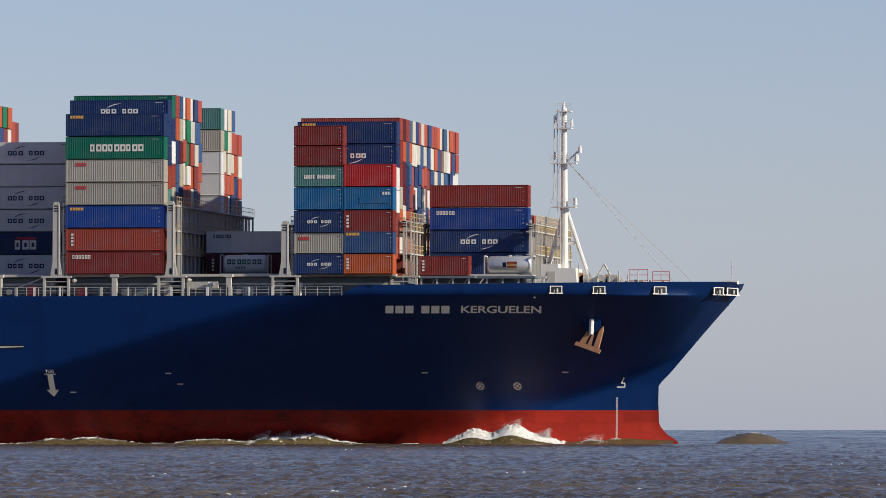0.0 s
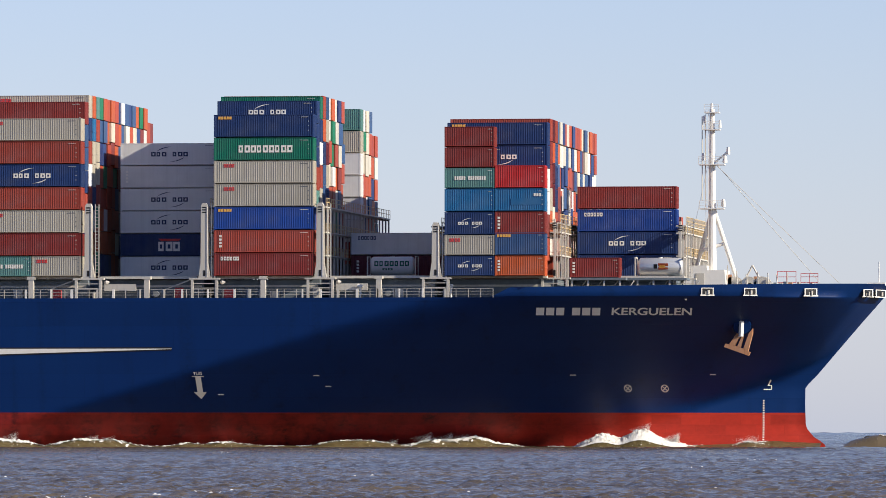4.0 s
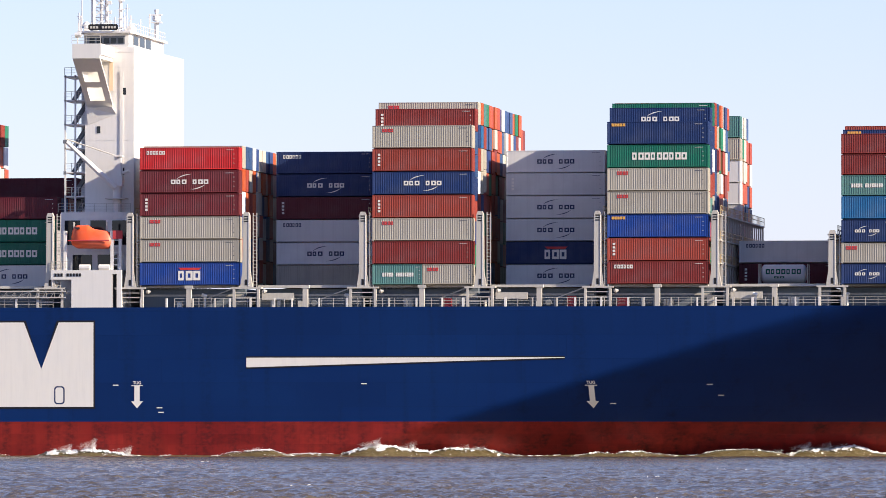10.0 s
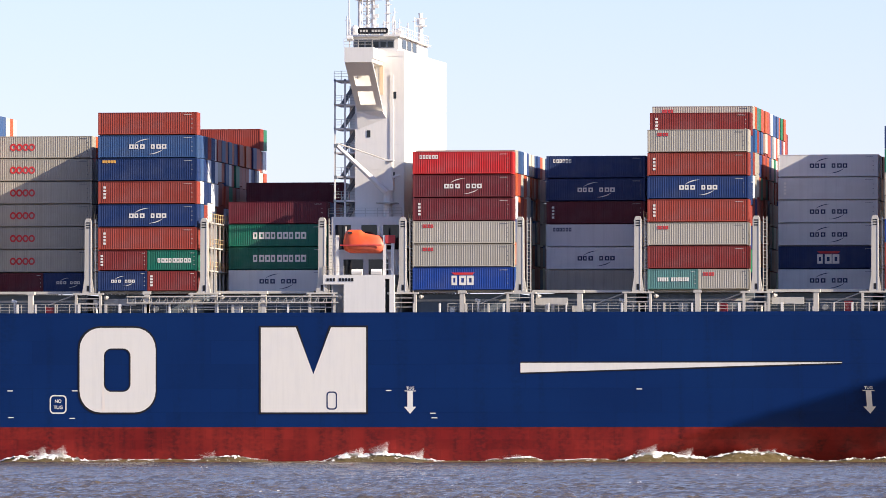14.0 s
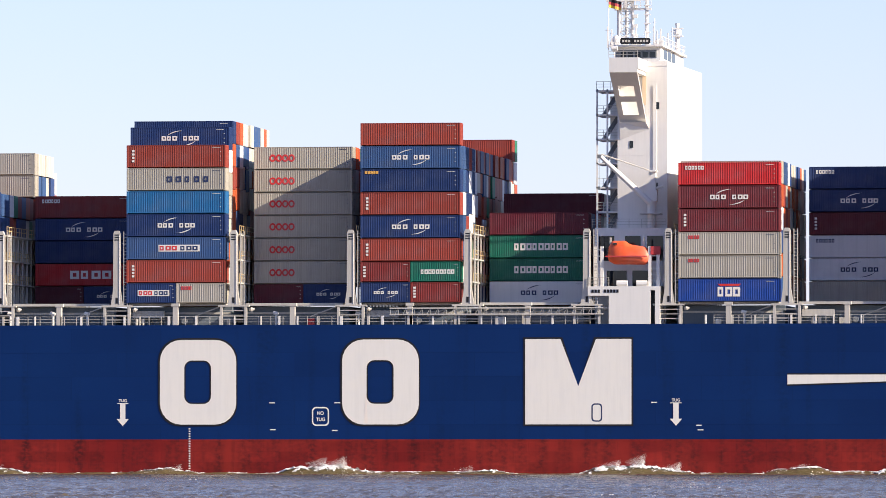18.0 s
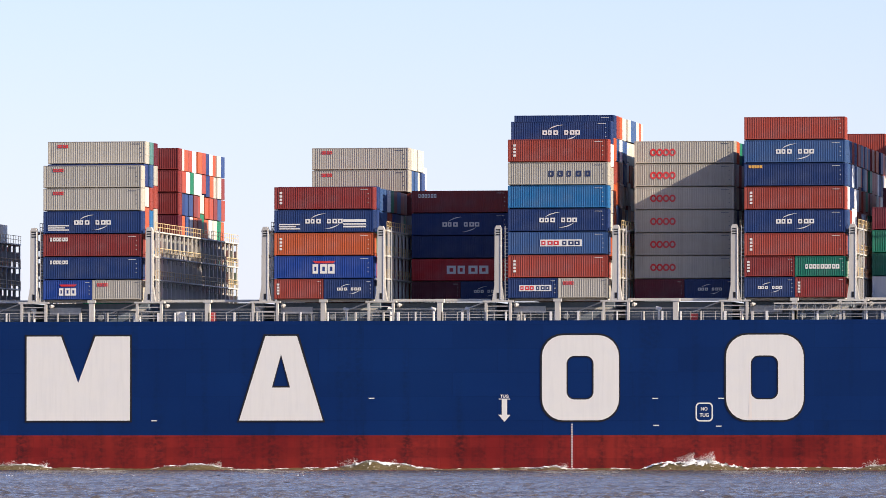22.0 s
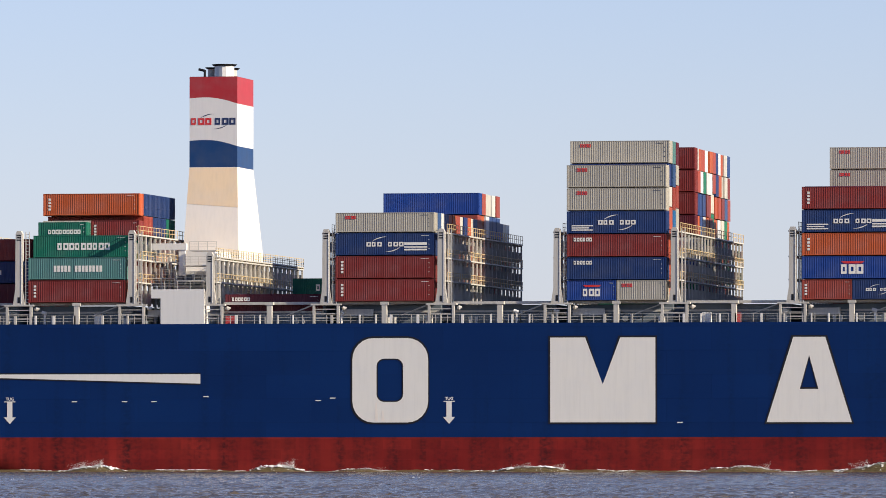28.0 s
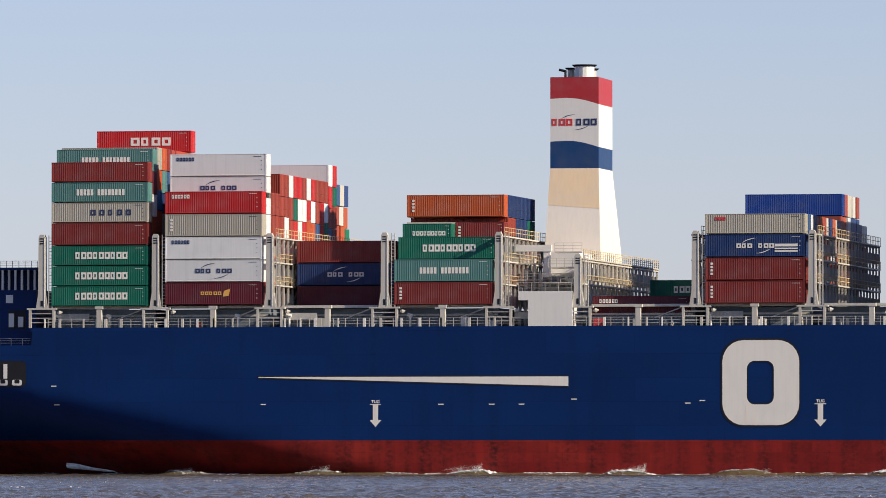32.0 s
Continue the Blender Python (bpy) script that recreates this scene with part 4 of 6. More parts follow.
for i, x in enumerate(GAPS):                                   # lamps by the trestles, pale panels along the coaming
    if x < 140:
        part("flood_light", Shape().tube((x + 1.9, -26.3, DECK + 1.85), (x + 2.15, -26.3, DECK + 1.9), 0.16, 8, 0.28).tube((x + 2.15, -26.3, DECK + 1.9), (x + 2.5, -26.3, DECK + 1.95), 0.28, 8, 0.1), STEEL, ship)
    if i % 2 and not 44 < x < 62 and x < 130:
        part("coaming_panel", Shape().box(x + 1.7, -25.3, DECK + 0.9, x + 5.6, -25.0, DECK + 1.75), STEEL, ship)
        part("reel", Shape().tube((x + 8.2, -25.9, DECK + 0.5), (x + 8.2, -25.4, DECK + 0.5), 0.36, 12), DECK_GREY, ship)
for x in GAPS[2:-1]:                                           # slanting stays by the trestles
    s = Shape().tube((x - 5.2, -25.4, DECK + 1.0), (x - 1.6, -26.2, DECK + 2.3), 0.08)
    part("stay", s, STEEL, ship)

bed = part("tank_bed", Shape().box(X[0] + 0.2, -22.4, BASE - 0.55, X[0] + 7.2, -18.0, BASE - 0.26).box(X[0] + 7.2, -20.7, BASE - 0.55, X[0] + 14.4, -16.5, BASE - 0.26), COAMING, ship, "grey platform that carries the foremost short containers")
for k in range(8):
    px_ = X[0] + 0.5 + 1.95 * k
    py_ = -22.2 if k < 4 else -20.5
    part("platform_post", Shape().box(px_, py_, DECK - 0.3, px_ + 0.22, py_ + 0.22, BASE - 0.55), STEEL, bed)
    part("platform_brace", Shape().tube((px_ + 0.2, py_ + 1.2, DECK), (px_ + 1.7, py_ + 1.2, BASE - 0.6), 0.08, 5), STEEL, bed)

# gangway stowed along the side abaft the bridge
s = Shape().box(22.6, -27.05, DECK + 1.15, 48.6, -26.85, DECK + 1.3).box(22.6, -27.05, DECK + 1.9, 48.6, -26.85, DECK + 2.05)
for i in range(53):
    s.tube((22.7 + 0.49 * i, -26.95, DECK + 1.2), (22.7 + 0.49 * (i + (1 if i % 2 else 0)), -26.95, DECK + 2.0), 0.035, 4)
part("gangway", s, STEEL, ship, "long lattice gangway stowed on its side")

# ---- bridge house ----
FX, AX, NY = 55.4, 49.3, -18.4
FAR_X, FAR_Y = FX + 0.8, 11.4        # the front bows out towards the centre line
plan = [(AX, NY), (FX, NY), (FAR_X, FAR_Y), (AX, FAR_Y)]
house = part("superstructure", Shape().add([(x, y, z) for z in (29.5, 49.3) for x, y in plan], [(3, 2, 1, 0), (4, 5, 6, 7), (0, 1, 5, 4), (1, 2, 6, 5), (2, 3, 7, 6), (3, 0, 4, 7)]), HOUSE_WHITE, ship, "tall narrow white deckhouse tower")
part("lower_house", Shape().box(46.9, -21.5, DECK, 55.6, 21.5, 29.6), HOUSE_WHITE, house)
s = Shape()
for k in range(1, 7):
    s.box(AX - 0.01, NY - 0.015, 29.5 + 3.0 * k, FX + 0.01, NY + 0.1, 29.5 + 3.0 * k + 0.035)
s.box(FX - 1.75, NY - 0.10, 29.5, FX - 1.35, NY + 0.05, 47.0)
part("wall_seam", s, HOUSE_WHITE, house)
for wx, wz in ((50.8, 39.4), (53.8, 34.3), (54.0, 44.1)):
    part("window", Shape().box(wx, NY - 0.05, wz, wx + 0.42, NY + 0.02, wz + 0.85), GLASS, house)
part("window", Shape().box(52.35, NY - 0.06, 44.6, 52.8, NY + 0.02, 49.0), CREAM, house, "tall recess in the tower wall")
# bridge wing with its tapering bracket, pierced by two lightening holes
WY = -26.9
for wy0, wy1 in ((WY, NY + 0.2), (FAR_Y - 0.2, 26.9)):
    part("bridge_wing", Shape().box(49.35, wy0, 48.15, 52.75, wy1, 49.95), HOUSE_WHITE, house)


def slant(u, v, d=0.0):
    """A place on the slanting outer face of the bracket: u along the ship, v down it."""
    return (49.40 + 0.2 * v + u * (3.35 - 0.15 * v), WY + d + v * (NY - WY), 48.1 - 5.6 * v)


s = Shape()
us, vs_ = [0.0, 0.20, 0.78, 1.0], [0.0, 0.26, 0.47, 0.58, 0.85, 1.0]
for i in range(3):
    for j in range(5):
        if i == 1 and j in (1, 3):
            continue
        s.add([slant(us[i], vs_[j]), slant(us[i + 1], vs_[j]), slant(us[i + 1], vs_[j + 1]), slant(us[i], vs_[j + 1]),
               slant(us[i], vs_[j], 0.4), slant(us[i + 1], vs_[j], 0.4), slant(us[i + 1], vs_[j + 1], 0.4), slant(us[i], vs_[j + 1], 0.4)],
              [(0, 1, 2, 3), (4, 5, 6, 7), (0, 1, 5, 4), (1, 2, 6, 5), (2, 3, 7, 6), (3, 0, 4, 7)])
s.add([slant(0, 0), slant(0, 1), (slant(0, 1)[0], NY, 48.15)], [(0, 1, 2)])
s.add([slant(1, 0), slant(1, 1), slant(1, 1, 0.7), slant(1, 0, 0.7)], [(0, 1, 2, 3)])      # the forward side is open but for a flange along the slant
part("wing_bracket", s, HOUSE_WHITE, house, "tapering white bracket under the bridge wing with two openings")
s = Shape().add([(49.6, NY - 0.05, 42.55), (52.8, NY - 0.05, 42.55), (53.2, NY - 0.02, 41.7), (49.65, NY - 0.02, 40.4), (49.6, NY - 0.75, 42.55), (52.8, NY - 0.75, 42.55)], [(4, 5, 2, 3), (0, 1, 5, 4), (0, 4, 3), (1, 2, 5), (0, 3, 2, 1)])
part("bracket_foot", s, HOUSE_WHITE, house)
part("wing_bulwark", Shape().box(52.75, WY, 48.6, 52.9, NY, 49.95).box(52.9, NY - 0.03, 49.3, 55.42, NY + 0.25, 49.95).add([(x, y, z) for z in (49.3, 49.95) for x, y in ((FX - 0.2, NY + 0.25), (FX + 0.02, NY + 0.25), (FAR_X + 0.02, FAR_Y), (FAR_X - 0.2, FAR_Y))], [(3, 2, 1, 0), (4, 5, 6, 7), (0, 1, 5, 4), (1, 2, 6, 5), (2, 3, 7, 6), (3, 0, 4, 7)]), HOUSE_WHITE, house)
rail(49.3, 52.8, WY + 0.1, 49.95, house)
part("searchlight", Shape().tube((49.9, WY + 0.6, 50.0), (49.9, WY + 0.6, 50.8), 0.08, 6).tube((49.6, WY + 0.6, 51.0), (50.3, WY + 0.6, 51.1), 0.32, 10), HOUSE_WHITE, house)
# wheelhouse, its windows and the top deck
RZ = 51.95
part("wheelhouse", Shape().prism([(49.0, 49.4), (53.7, 49.4), (54.3, 50.4), (54.3, RZ), (48.7, RZ), (48.7, 50.2)], -16.0, 8.0), HOUSE_WHITE, house)
# flat grey panel; its tone stands for shade in the window recess
part("window_band", Shape().box(48.85, -16.04, 50.45, 53.8, -15.9, 51.45), DECK_GREY, house, "grey band painted for the shade in the side window recess")
for i in range(5):
    part("window", Shape().box(49.4 + 0.9 * i, -16.08, 50.55, 50.05 + 0.9 * i, -16.0, 51.2), GLASS, house)
part("wheelhouse_roof", Shape().box(48.1, -17.2, RZ - 0.15, 54.7, 8.6, RZ + 0.08), HOUSE_WHITE, house)
for i in range(3):
    y = -13.0 + 4.2 * i
    part("window", Shape().box(54.28, y, 50.5, 54.34, y + 3.4, 51.6), GLASS, house)
part("name_board", Shape().prism([(49.5, 52.25), (49.65, 52.1), (53.0, 52.1), (53.2, 52.25), (53.2, 52.7), (53.0, 52.85), (49.65, 52.85), (49.5, 52.7)], -17.4, -17.25), BLACK, house, "black name board with light bars, unreadable")
s = bars(9, 49.75, 52.32, 3.3, 0.28, 0.3, (3,))
s.v = [(a, b - 17.42, c) for a, b, c in s.v]
part("lettering", s, STEEL, house)
rail(48.2, 54.6, -17.0, RZ + 0.05, house, material=HOUSE_WHITE)
s = Shape()
for i in range(17):
    s.box(54.55, -16.8 + 1.5 * i, RZ, 54.61, -16.74 + 1.5 * i, RZ + 1.1)
for k in (0.55, 1.08):
    s.box(54.56, -16.8, RZ + k, 54.6, 7.4, RZ + k + 0.05)
part("railing", s, HOUSE_WHITE, house)
s = Shape()                                                    # lattice mast with its yard, and a second post
for mx_, my in ((47.9, -6.0), (49.6, -6.0), (48.7, -4.6)):
    s.tube((mx_, my, RZ), (mx_, my, 62.0), 0.24, 6)
for k in range(8):
    z = RZ + 1.2 * k
    s.tube((47.9, -6, z), (49.6, -6, z + 1.2), 0.10, 4).tube((47.9, -6, z + 1.2), (49.6, -6, z + 1.2), 0.10, 4).tube((49.6, -6, z), (47.9, -6, z + 1.2), 0.08, 4).box(49.7, -6.5, z + 0.4, 50.3, -5.9, z + 0.8)
s.tube((51.4, -6, RZ), (51.4, -6, 61.0), 0.26, 8, 0.18).box(47.4, -6.3, 56.9, 52.0, -5.7, 57.15).box(47.2, -6.6, 59.6, 51.8, -5.0, 59.75)
for k in range(7):
    s.box(51.1, -6.3, 53.0 + 1.1 * k, 51.9, -6.1, 53.12 + 1.1 * k)
part("radar_mast", s, HOUSE_WHITE, house, "white lattice radar mast on the wheelhouse roof")
part("radar_scanner", Shape().box(46.4, -6.4, 58.0, 50.6, -6.0, 58.3).box(48.5, -6.5, 57.15, 49.0, -5.6, 58.0), HOUSE_WHITE, house)
rail(47.4, 52.0, -6.5, 57.15, house, h=0.9, step=0.7, material=HOUSE_WHITE)
for ax, ay, az in ((48.3, -16, 54.0), (53.0, -12, 54.6), (53.9, -12.5, 54.2), (53.6, 2, 55.2), (52.6, -8, 55.8), (47.3, -12, 54.6), (54.2, -7.5, 54.0), (50.4, -9, 54.8), (52.2, -14, 53.9), (46.9, -8, 60.5), (53.8, -15.5, 53.8)):
    part("aerial", Shape().tube((ax, ay, RZ), (ax, ay, az), 0.08, 5).tube((ax - 0.3, ay, az - 0.5), (ax + 0.3, ay, az - 0.5), 0.05, 4), HOUSE_WHITE, house)
s = Shape().tube((53.9, 5, RZ), (53.9, 5, 54.4), 0.3, 8).box(53.3, 4.5, 54.2, 54.6, 5.5, 54.35).tube((53.9, 5, 54.5), (53.9, 5, 55.1), 0.5, 10, 0.5).box(53.2, 4.8, 55.15, 54.6, 5.2, 55.3).tube((53.9, 5, 55.3), (53.9, 5, 55.9), 0.2, 8, 0.3)
part("satellite_post", s, HOUSE_WHITE, house)
for dx, dy, r in ((48.6, -14, 0.55), (50.6, -12, 0.42), (52.9, -6.5, 0.6), (47.2, -6, 0.4)):
    part("dome", Shape().tube((dx, dy, RZ), (dx, dy, RZ + 0.6), r * 0.6, 10).tube((dx, dy, RZ + 0.6), (dx, dy, RZ + 1.0), r, 12).tube((dx, dy, RZ + 1.0), (dx, dy, RZ + 1.4), r, 12, r * 0.35), HOUSE_WHITE, house)
for k in range(7):
    bx = 48.6 + 0.9 * k
    part("roof_locker", Shape().box(bx, -15.5 + 1.3 * (k % 3), RZ, bx + 0.55, -14.8 + 1.3 * (k % 3), RZ + 0.5 + 0.12 * (k % 4)), HOUSE_WHITE, house)
flag = part("flagstaff", Shape().tube((48.55, -8, RZ), (48.55, -8, 58.4), 0.05, 5), HOUSE_WHITE, house)
for k, m in enumerate((YELLOW, SAFETY_RED, BLACK)):
    s = Shape()
    for i in range(8):
        wv = [0.10 * math.sin(1.3 * j) for j in (i, i + 1)]
        xa_, xb_, za_, zb_ = 48.5 - 0.19 * i, 48.5 - 0.19 * (i + 1), 56.75 + 0.36 * k + 0.05 * i - 0.1 * wv[0], 56.75 + 0.36 * k + 0.05 * (i + 1) - 0.1 * wv[1]
        s.add([(xa_, -8 + wv[0], za_), (xb_, -8 + wv[1], zb_), (xb_, -8 + wv[1], zb_ + 0.36), (xa_, -8 + wv[0], za_ + 0.36)], [(0, 1, 2, 3)])
    part("flag_stripe", s, m, flag)
# open stairs abaft the tower
for k in range(7):
    z = 28.6 + 2.95 * k
    part("landing", Shape().box(46.6, NY + 0.4, z, AX, -12, z + 0.18), HOUSE_WHITE, house)
    rail(46.65, AX, NY + 0.5, z + 0.18, house, step=0.9)
    if k < 6:
        part("stair", Shape().prism([(47.0, z + 0.18), (47.5, z + 0.18), (AX, z + 2.95), (AX - 0.5, z + 2.95)], NY + 2.6, NY + 3.5), DECK_GREY, house)
for px_ in (46.75, 48.0):
    part("stair_post", Shape().box(px_ - 0.1, NY + 0.4, 28.0, px_ + 0.1, NY + 0.6, 46.6), HOUSE_WHITE, house)
part("stair_back_wall", Shape().box(47.6, -11.9, 28.0, AX, -11.7, 46.0), HOUSE_WHITE, house)
# doors and openings in the lower house, behind the boat
for wx in (47.4, 50.6, 53.3):
    part("opening", Shape().box(wx, -21.56, 25.6, wx + 1.9, -21.45, 28.6), GLASS, house)
for wx in (48.4, 51.5):
    part("opening", Shape().box(wx, -21.56, 21.6, wx + 2.4, -21.45, 24.4), GLASS, house)
rail(46.6, 55.6, -21.6, 29.6, house)
# provision crane
crane = part("provision_crane", Shape().tube((53.7, -20.3, 28.5), (53.7, -20.3, 33.4), 0.55, 12).box(53.0, -20.9, 32.8, 54.4, -19.6, 34.2), HOUSE_WHITE, ship, "white provision crane with its jib lowered")
part("jib", Shape().tube((53.6, -20.9, 32.6), (47.7, -22.0, 38.2), 0.40, 8, 0.24), HOUSE_WHITE, crane)
part("jib_head", Shape().box(47.3, -22.2, 38.0, 47.8, -21.8, 38.45), DECK_GREY, crane)
part("hoist_cable", Shape().tube((47.5, -22.0, 38.0), (47.5, -22.0, 34.6), 0.04, 5).box(47.35, -22.15, 34.2, 47.65, -21.85, 34.6), DECK_GREY, crane)
part("stay", Shape().tube((53.9, -20.6, 36.4), (47.8, -22.0, 38.5), 0.08, 5), STEEL, crane)
part("king_post", Shape().box(53.4, -20.7, 34.0, 54.2, -20.1, 36.6).tube((54.3, -20.4, 34.4), (55.2, -20.4, 34.7), 0.18, 6).box(53.0, -20.9, 36.4, 54.4, -19.9, 36.55), HOUSE_WHITE, crane)
part("crane_platform", Shape().box(52.4, -21.6, 31.2, 54.9, -19.2, 31.35), STEEL, crane)
# white side house with the davits, under the boat
side = part("side_house", Shape().box(49.3, -27.0, DECK, 54.35, -22.5, 22.4).box(46.75, -27.0, 21.25, 49.3, -22.5, 22.4).box(54.9, -27.0, DECK, 55.5, -22.5, 22.4).box(54.35, -27.0, 21.9, 54.9, -22.5, 22.4), HOUSE_WHITE, ship, "white side house below the lifeboat")
part("doorway", Shape().box(54.35, -26.2, DECK, 54.9, -26.0, 21.9), BLACK, side)
s = bars(9, 47.2, 21.62, 3.4, 0.38, 0.28, (3,))
s.v = [(a, b - 27.02, c) for a, b, c in s.v]
for p in pieces(s):
    part("marking", p, BLACK, side)
for bx in (50.2, 52.6):
    part("life_raft", Shape().tube((bx, -26.4, 22.75), (bx + 1.3, -26.4, 22.75), 0.36, 10), HOUSE_WHITE, side, "white life raft canister")
for dx in (47.6, 48.4, 54.2, 55.2):
    part("davit_post", Shape().box(dx - 0.19, -26.4, 22.4, dx + 0.19, -26.0, 27.2), HOUSE_WHITE, side)
for dx0, dx1 in ((47.6, 48.4), (54.2, 55.2)):
    for k in range(6):
        part("rung", Shape().box(dx0, -26.3, 23.0 + 0.75 * k, dx1, -26.1, 23.1 + 0.75 * k), HOUSE_WHITE, side)
part("davit_board", Shape().box(54.3, -26.45, 26.2, 55.5, -26.35, 27.2), SAFETY_RED, side)
rail(46.8, 49.3, -26.9, 22.4, side)

def quads(x0, z0, x1, z1, n=1):
    return [[(x0 + (x1 - x0) * i / n, z0), (x0 + (x1 - x0) * (i + 1) / n, z0), (x0 + (x1 - x0) * (i + 1) / n, z1), (x0 + (x1 - x0) * i / n, z1)] for i in range(n)]


def rounded(x0, z0, x1, z1, r, n=6):
    pts = []
    for cx, cz, a0 in ((x1 - r, z1 - r, 0), (x0 + r, z1 - r, 90), (x0 + r, z0 + r, 180), (x1 - r, z0 + r, 270)):
        pts += [(cx + r * math.cos(radians(a0 + 90 * k / n)), cz + r * math.sin(radians(a0 + 90 * k / n))) for k in range(n + 1)]
    return pts


def ring(outer, inner):
    n = len(outer)
    return [[outer[i], outer[(i + 1) % n], inner[(i + 1) % n], inner[i]] for i in range(n)]


# the lifeboat hangs in the davits
boat = thing("lifeboat", 51.45, -25.6, 25.0, "enclosed bright orange lifeboat hanging in white davits", "lifeboat")
s = Shape()
s.smooth = True
rings, n = [], 20
BOAT_TOP = [(-2.45, 1.35), (-2.3, 2.2), (-2.0, 2.72), (-1.8, 2.9), (-0.3, 2.9), (0.15, 2.55), (0.5, 2.42), (2.1, 2.2), (2.6, 1.75), (2.93, 1.1)]
BOAT_LOW = [(-2.45, 1.0), (-2.3, 0.45), (-1.6, 0.05), (2.1, 0.0), (2.7, 0.3), (2.93, 0.8)]
for k in range(29):
    x = -2.45 + 5.38 * k / 28
    u = k / 28
    half = 1.3 * (1 - abs(2 * u - 1) ** 4) ** 0.5 + 0.05
    top, low = interp(x, BOAT_TOP), interp(x, BOAT_LOW)
    for i in range(n):
        c, d = math.cos(2 * math.pi * i / n), math.sin(2 * math.pi * i / n)
        w = (1 if c > 0 else -1) * abs(c) ** 0.6
        zz = 1.02 + ((top - 1.02) * d ** 0.8 if d > 0 else -(1.02 - low) * (-d) ** 0.75)
        if d > 0.3:
            w *= 0.86
        rings.append((x, half * w, zz))
s.add(rings, [(a * n + i, a * n + (i + 1) % n, (a + 1) * n + (i + 1) % n, (a + 1) * n + i) for a in range(28) for i in range(n)] + [tuple(range(n)), tuple(range(28 * n, 29 * n))])
part("hull", s, BOAT_ORANGE, boat)
part("fender_strip", Shape().box(-2.6, -1.42, 0.92, 2.5, -1.36, 1.06), SAFETY_RED, boat)
part("window", Shape().box(-1.7, -1.16, 2.4, -1.2, -0.9, 2.62), GLASS, boat)
part("hook", Shape().box(-2.2, -0.1, 2.5, -2.0, 0.1, 3.3).box(1.9, -0.1, 1.7, 2.1, 0.1, 3.3), STEEL, boat)

# ---- funnel ----
FN, FF = -2.2, 7.4              # near and far side
FA, FB = -119.65, -113.5        # aft and forward side
FTOP, FSH = 49.4, 38.0


def band(name, material, low, high, label):
    """A coloured band round the straight upper casing, with curved edges on the long side."""
    s = Shape()
    n = 14
    loop = [(FA + (FB - FA) * i / n, FN) for i in range(n + 1)] + [(FB, FN + (FF - FN) * i / 4) for i in range(1, 5)] + [(FA, FF)]
    vs = []
    for i, (x, y) in enumerate(loop):
        u = min(1.0, i / n) if i <= n else (1.0 if i < n + 5 else 0.0)
        vs += [(x, y, low(u)), (x, y, high(u))]
    k = len(loop)
    s.add(vs, [(2 * i, 2 * ((i + 1) % k), 2 * ((i + 1) % k) + 1, 2 * i + 1) for i in range(k)])
    return part(name, s, material, funnel, label)


s = Shape().add([(FA - 0.9, FN - 3.6, DECK), (FB + 1.3, FN - 3.6, DECK), (FB + 1.3, FF + 4.6, DECK), (FA - 0.9, FF + 4.6, DECK),
                 (FA - 0.35, FN - 1.8, 28.0), (FB + 0.55, FN - 1.8, 28.0), (FB + 0.55, FF + 2.9, 28.0), (FA - 0.35, FF + 2.9, 28.0),
                 (FA, FN, FSH), (FB, FN, FSH), (FB, FF, FSH), (FA, FF, FSH)],
                [(0, 1, 5, 4), (1, 2, 6, 5), (2, 3, 7, 6), (3, 0, 4, 7), (4, 5, 9, 8), (5, 6, 10, 9), (6, 7, 11, 10), (7, 4, 8, 11)])
funnel = part("funnel", s, PALE_CREAM, ship, "tall funnel in white, blue and red bands")
part("stain", Shape().add([(FA - 0.035 * (38 - z) + k * (FB - FA + 0.09 * (38 - z)), FN - 0.18 * (38 - z) - 0.02, z) for k, z in ((0, 33.4), (1, 32.9), (1, 37.95), (0, 37.95))], [(0, 1, 2, 3)]), CREAM, funnel, "cream patch on the lower casing")
wave = lambda u: 0.32 * math.sin(math.pi * (u * 1.15 - 0.1)) - 0.75 * u
band("blue_band", FUNNEL_BLUE, lambda u: FSH, lambda u: 41.45 + wave(u), "dark blue band")
band("white_band", HOUSE_WHITE, lambda u: 41.45 + wave(u), lambda u: 46.8 + wave(u), "white band")
band("red_band", FUNNEL_RED, lambda u: 46.8 + wave(u), lambda u: FTOP, "red band")
part("casing_top", Shape().box(FA + 0.05, FN + 0.05, FTOP - 0.2, FB - 0.05, FF - 0.05, FTOP + 0.02), BLACK, funnel)
s = Shape()
s = bars(3, FA + 0.2, 43.35, 2.75, 0.85, 0.14, (), 0, True)
s.v = [(a, b + FN - 0.02, c) for a, b, c in s.v]
part("logo", s, RED_MARK, funnel)
s = bars(3, FA + 3.3, 43.35, 2.75, 0.85, 0.14, (), 0, True)
arc(s, FA + 3.0, 43.55, 1.9, 85, 150, 0.62, 0.14)
arc(s, FA + 3.3, 44.0, 1.9, 265, 330, 0.62, 0.14)
s.v = [(a, b + FN - 0.02, c) for a, b, c in s.v]
part("logo", s, DARK_MARK, funnel)
for px_, py, r, h, m in ((-116.0, 1.6, 1.25, 1.5, HOUSE_WHITE), (-117.9, 2.6, 0.45, 1.2, STEEL), (-116.0, 5.0, 0.9, 1.2, STEEL)):
    pipe = part("exhaust_pipe", Shape().tube((px_, py, FTOP), (px_, py, FTOP + h), r, 16), m, funnel)
    part("rim", Shape().tube((px_, py, FTOP + h), (px_, py, FTOP + h + 0.22), r + 0.12, 16, r + 0.38), BLACK, pipe)
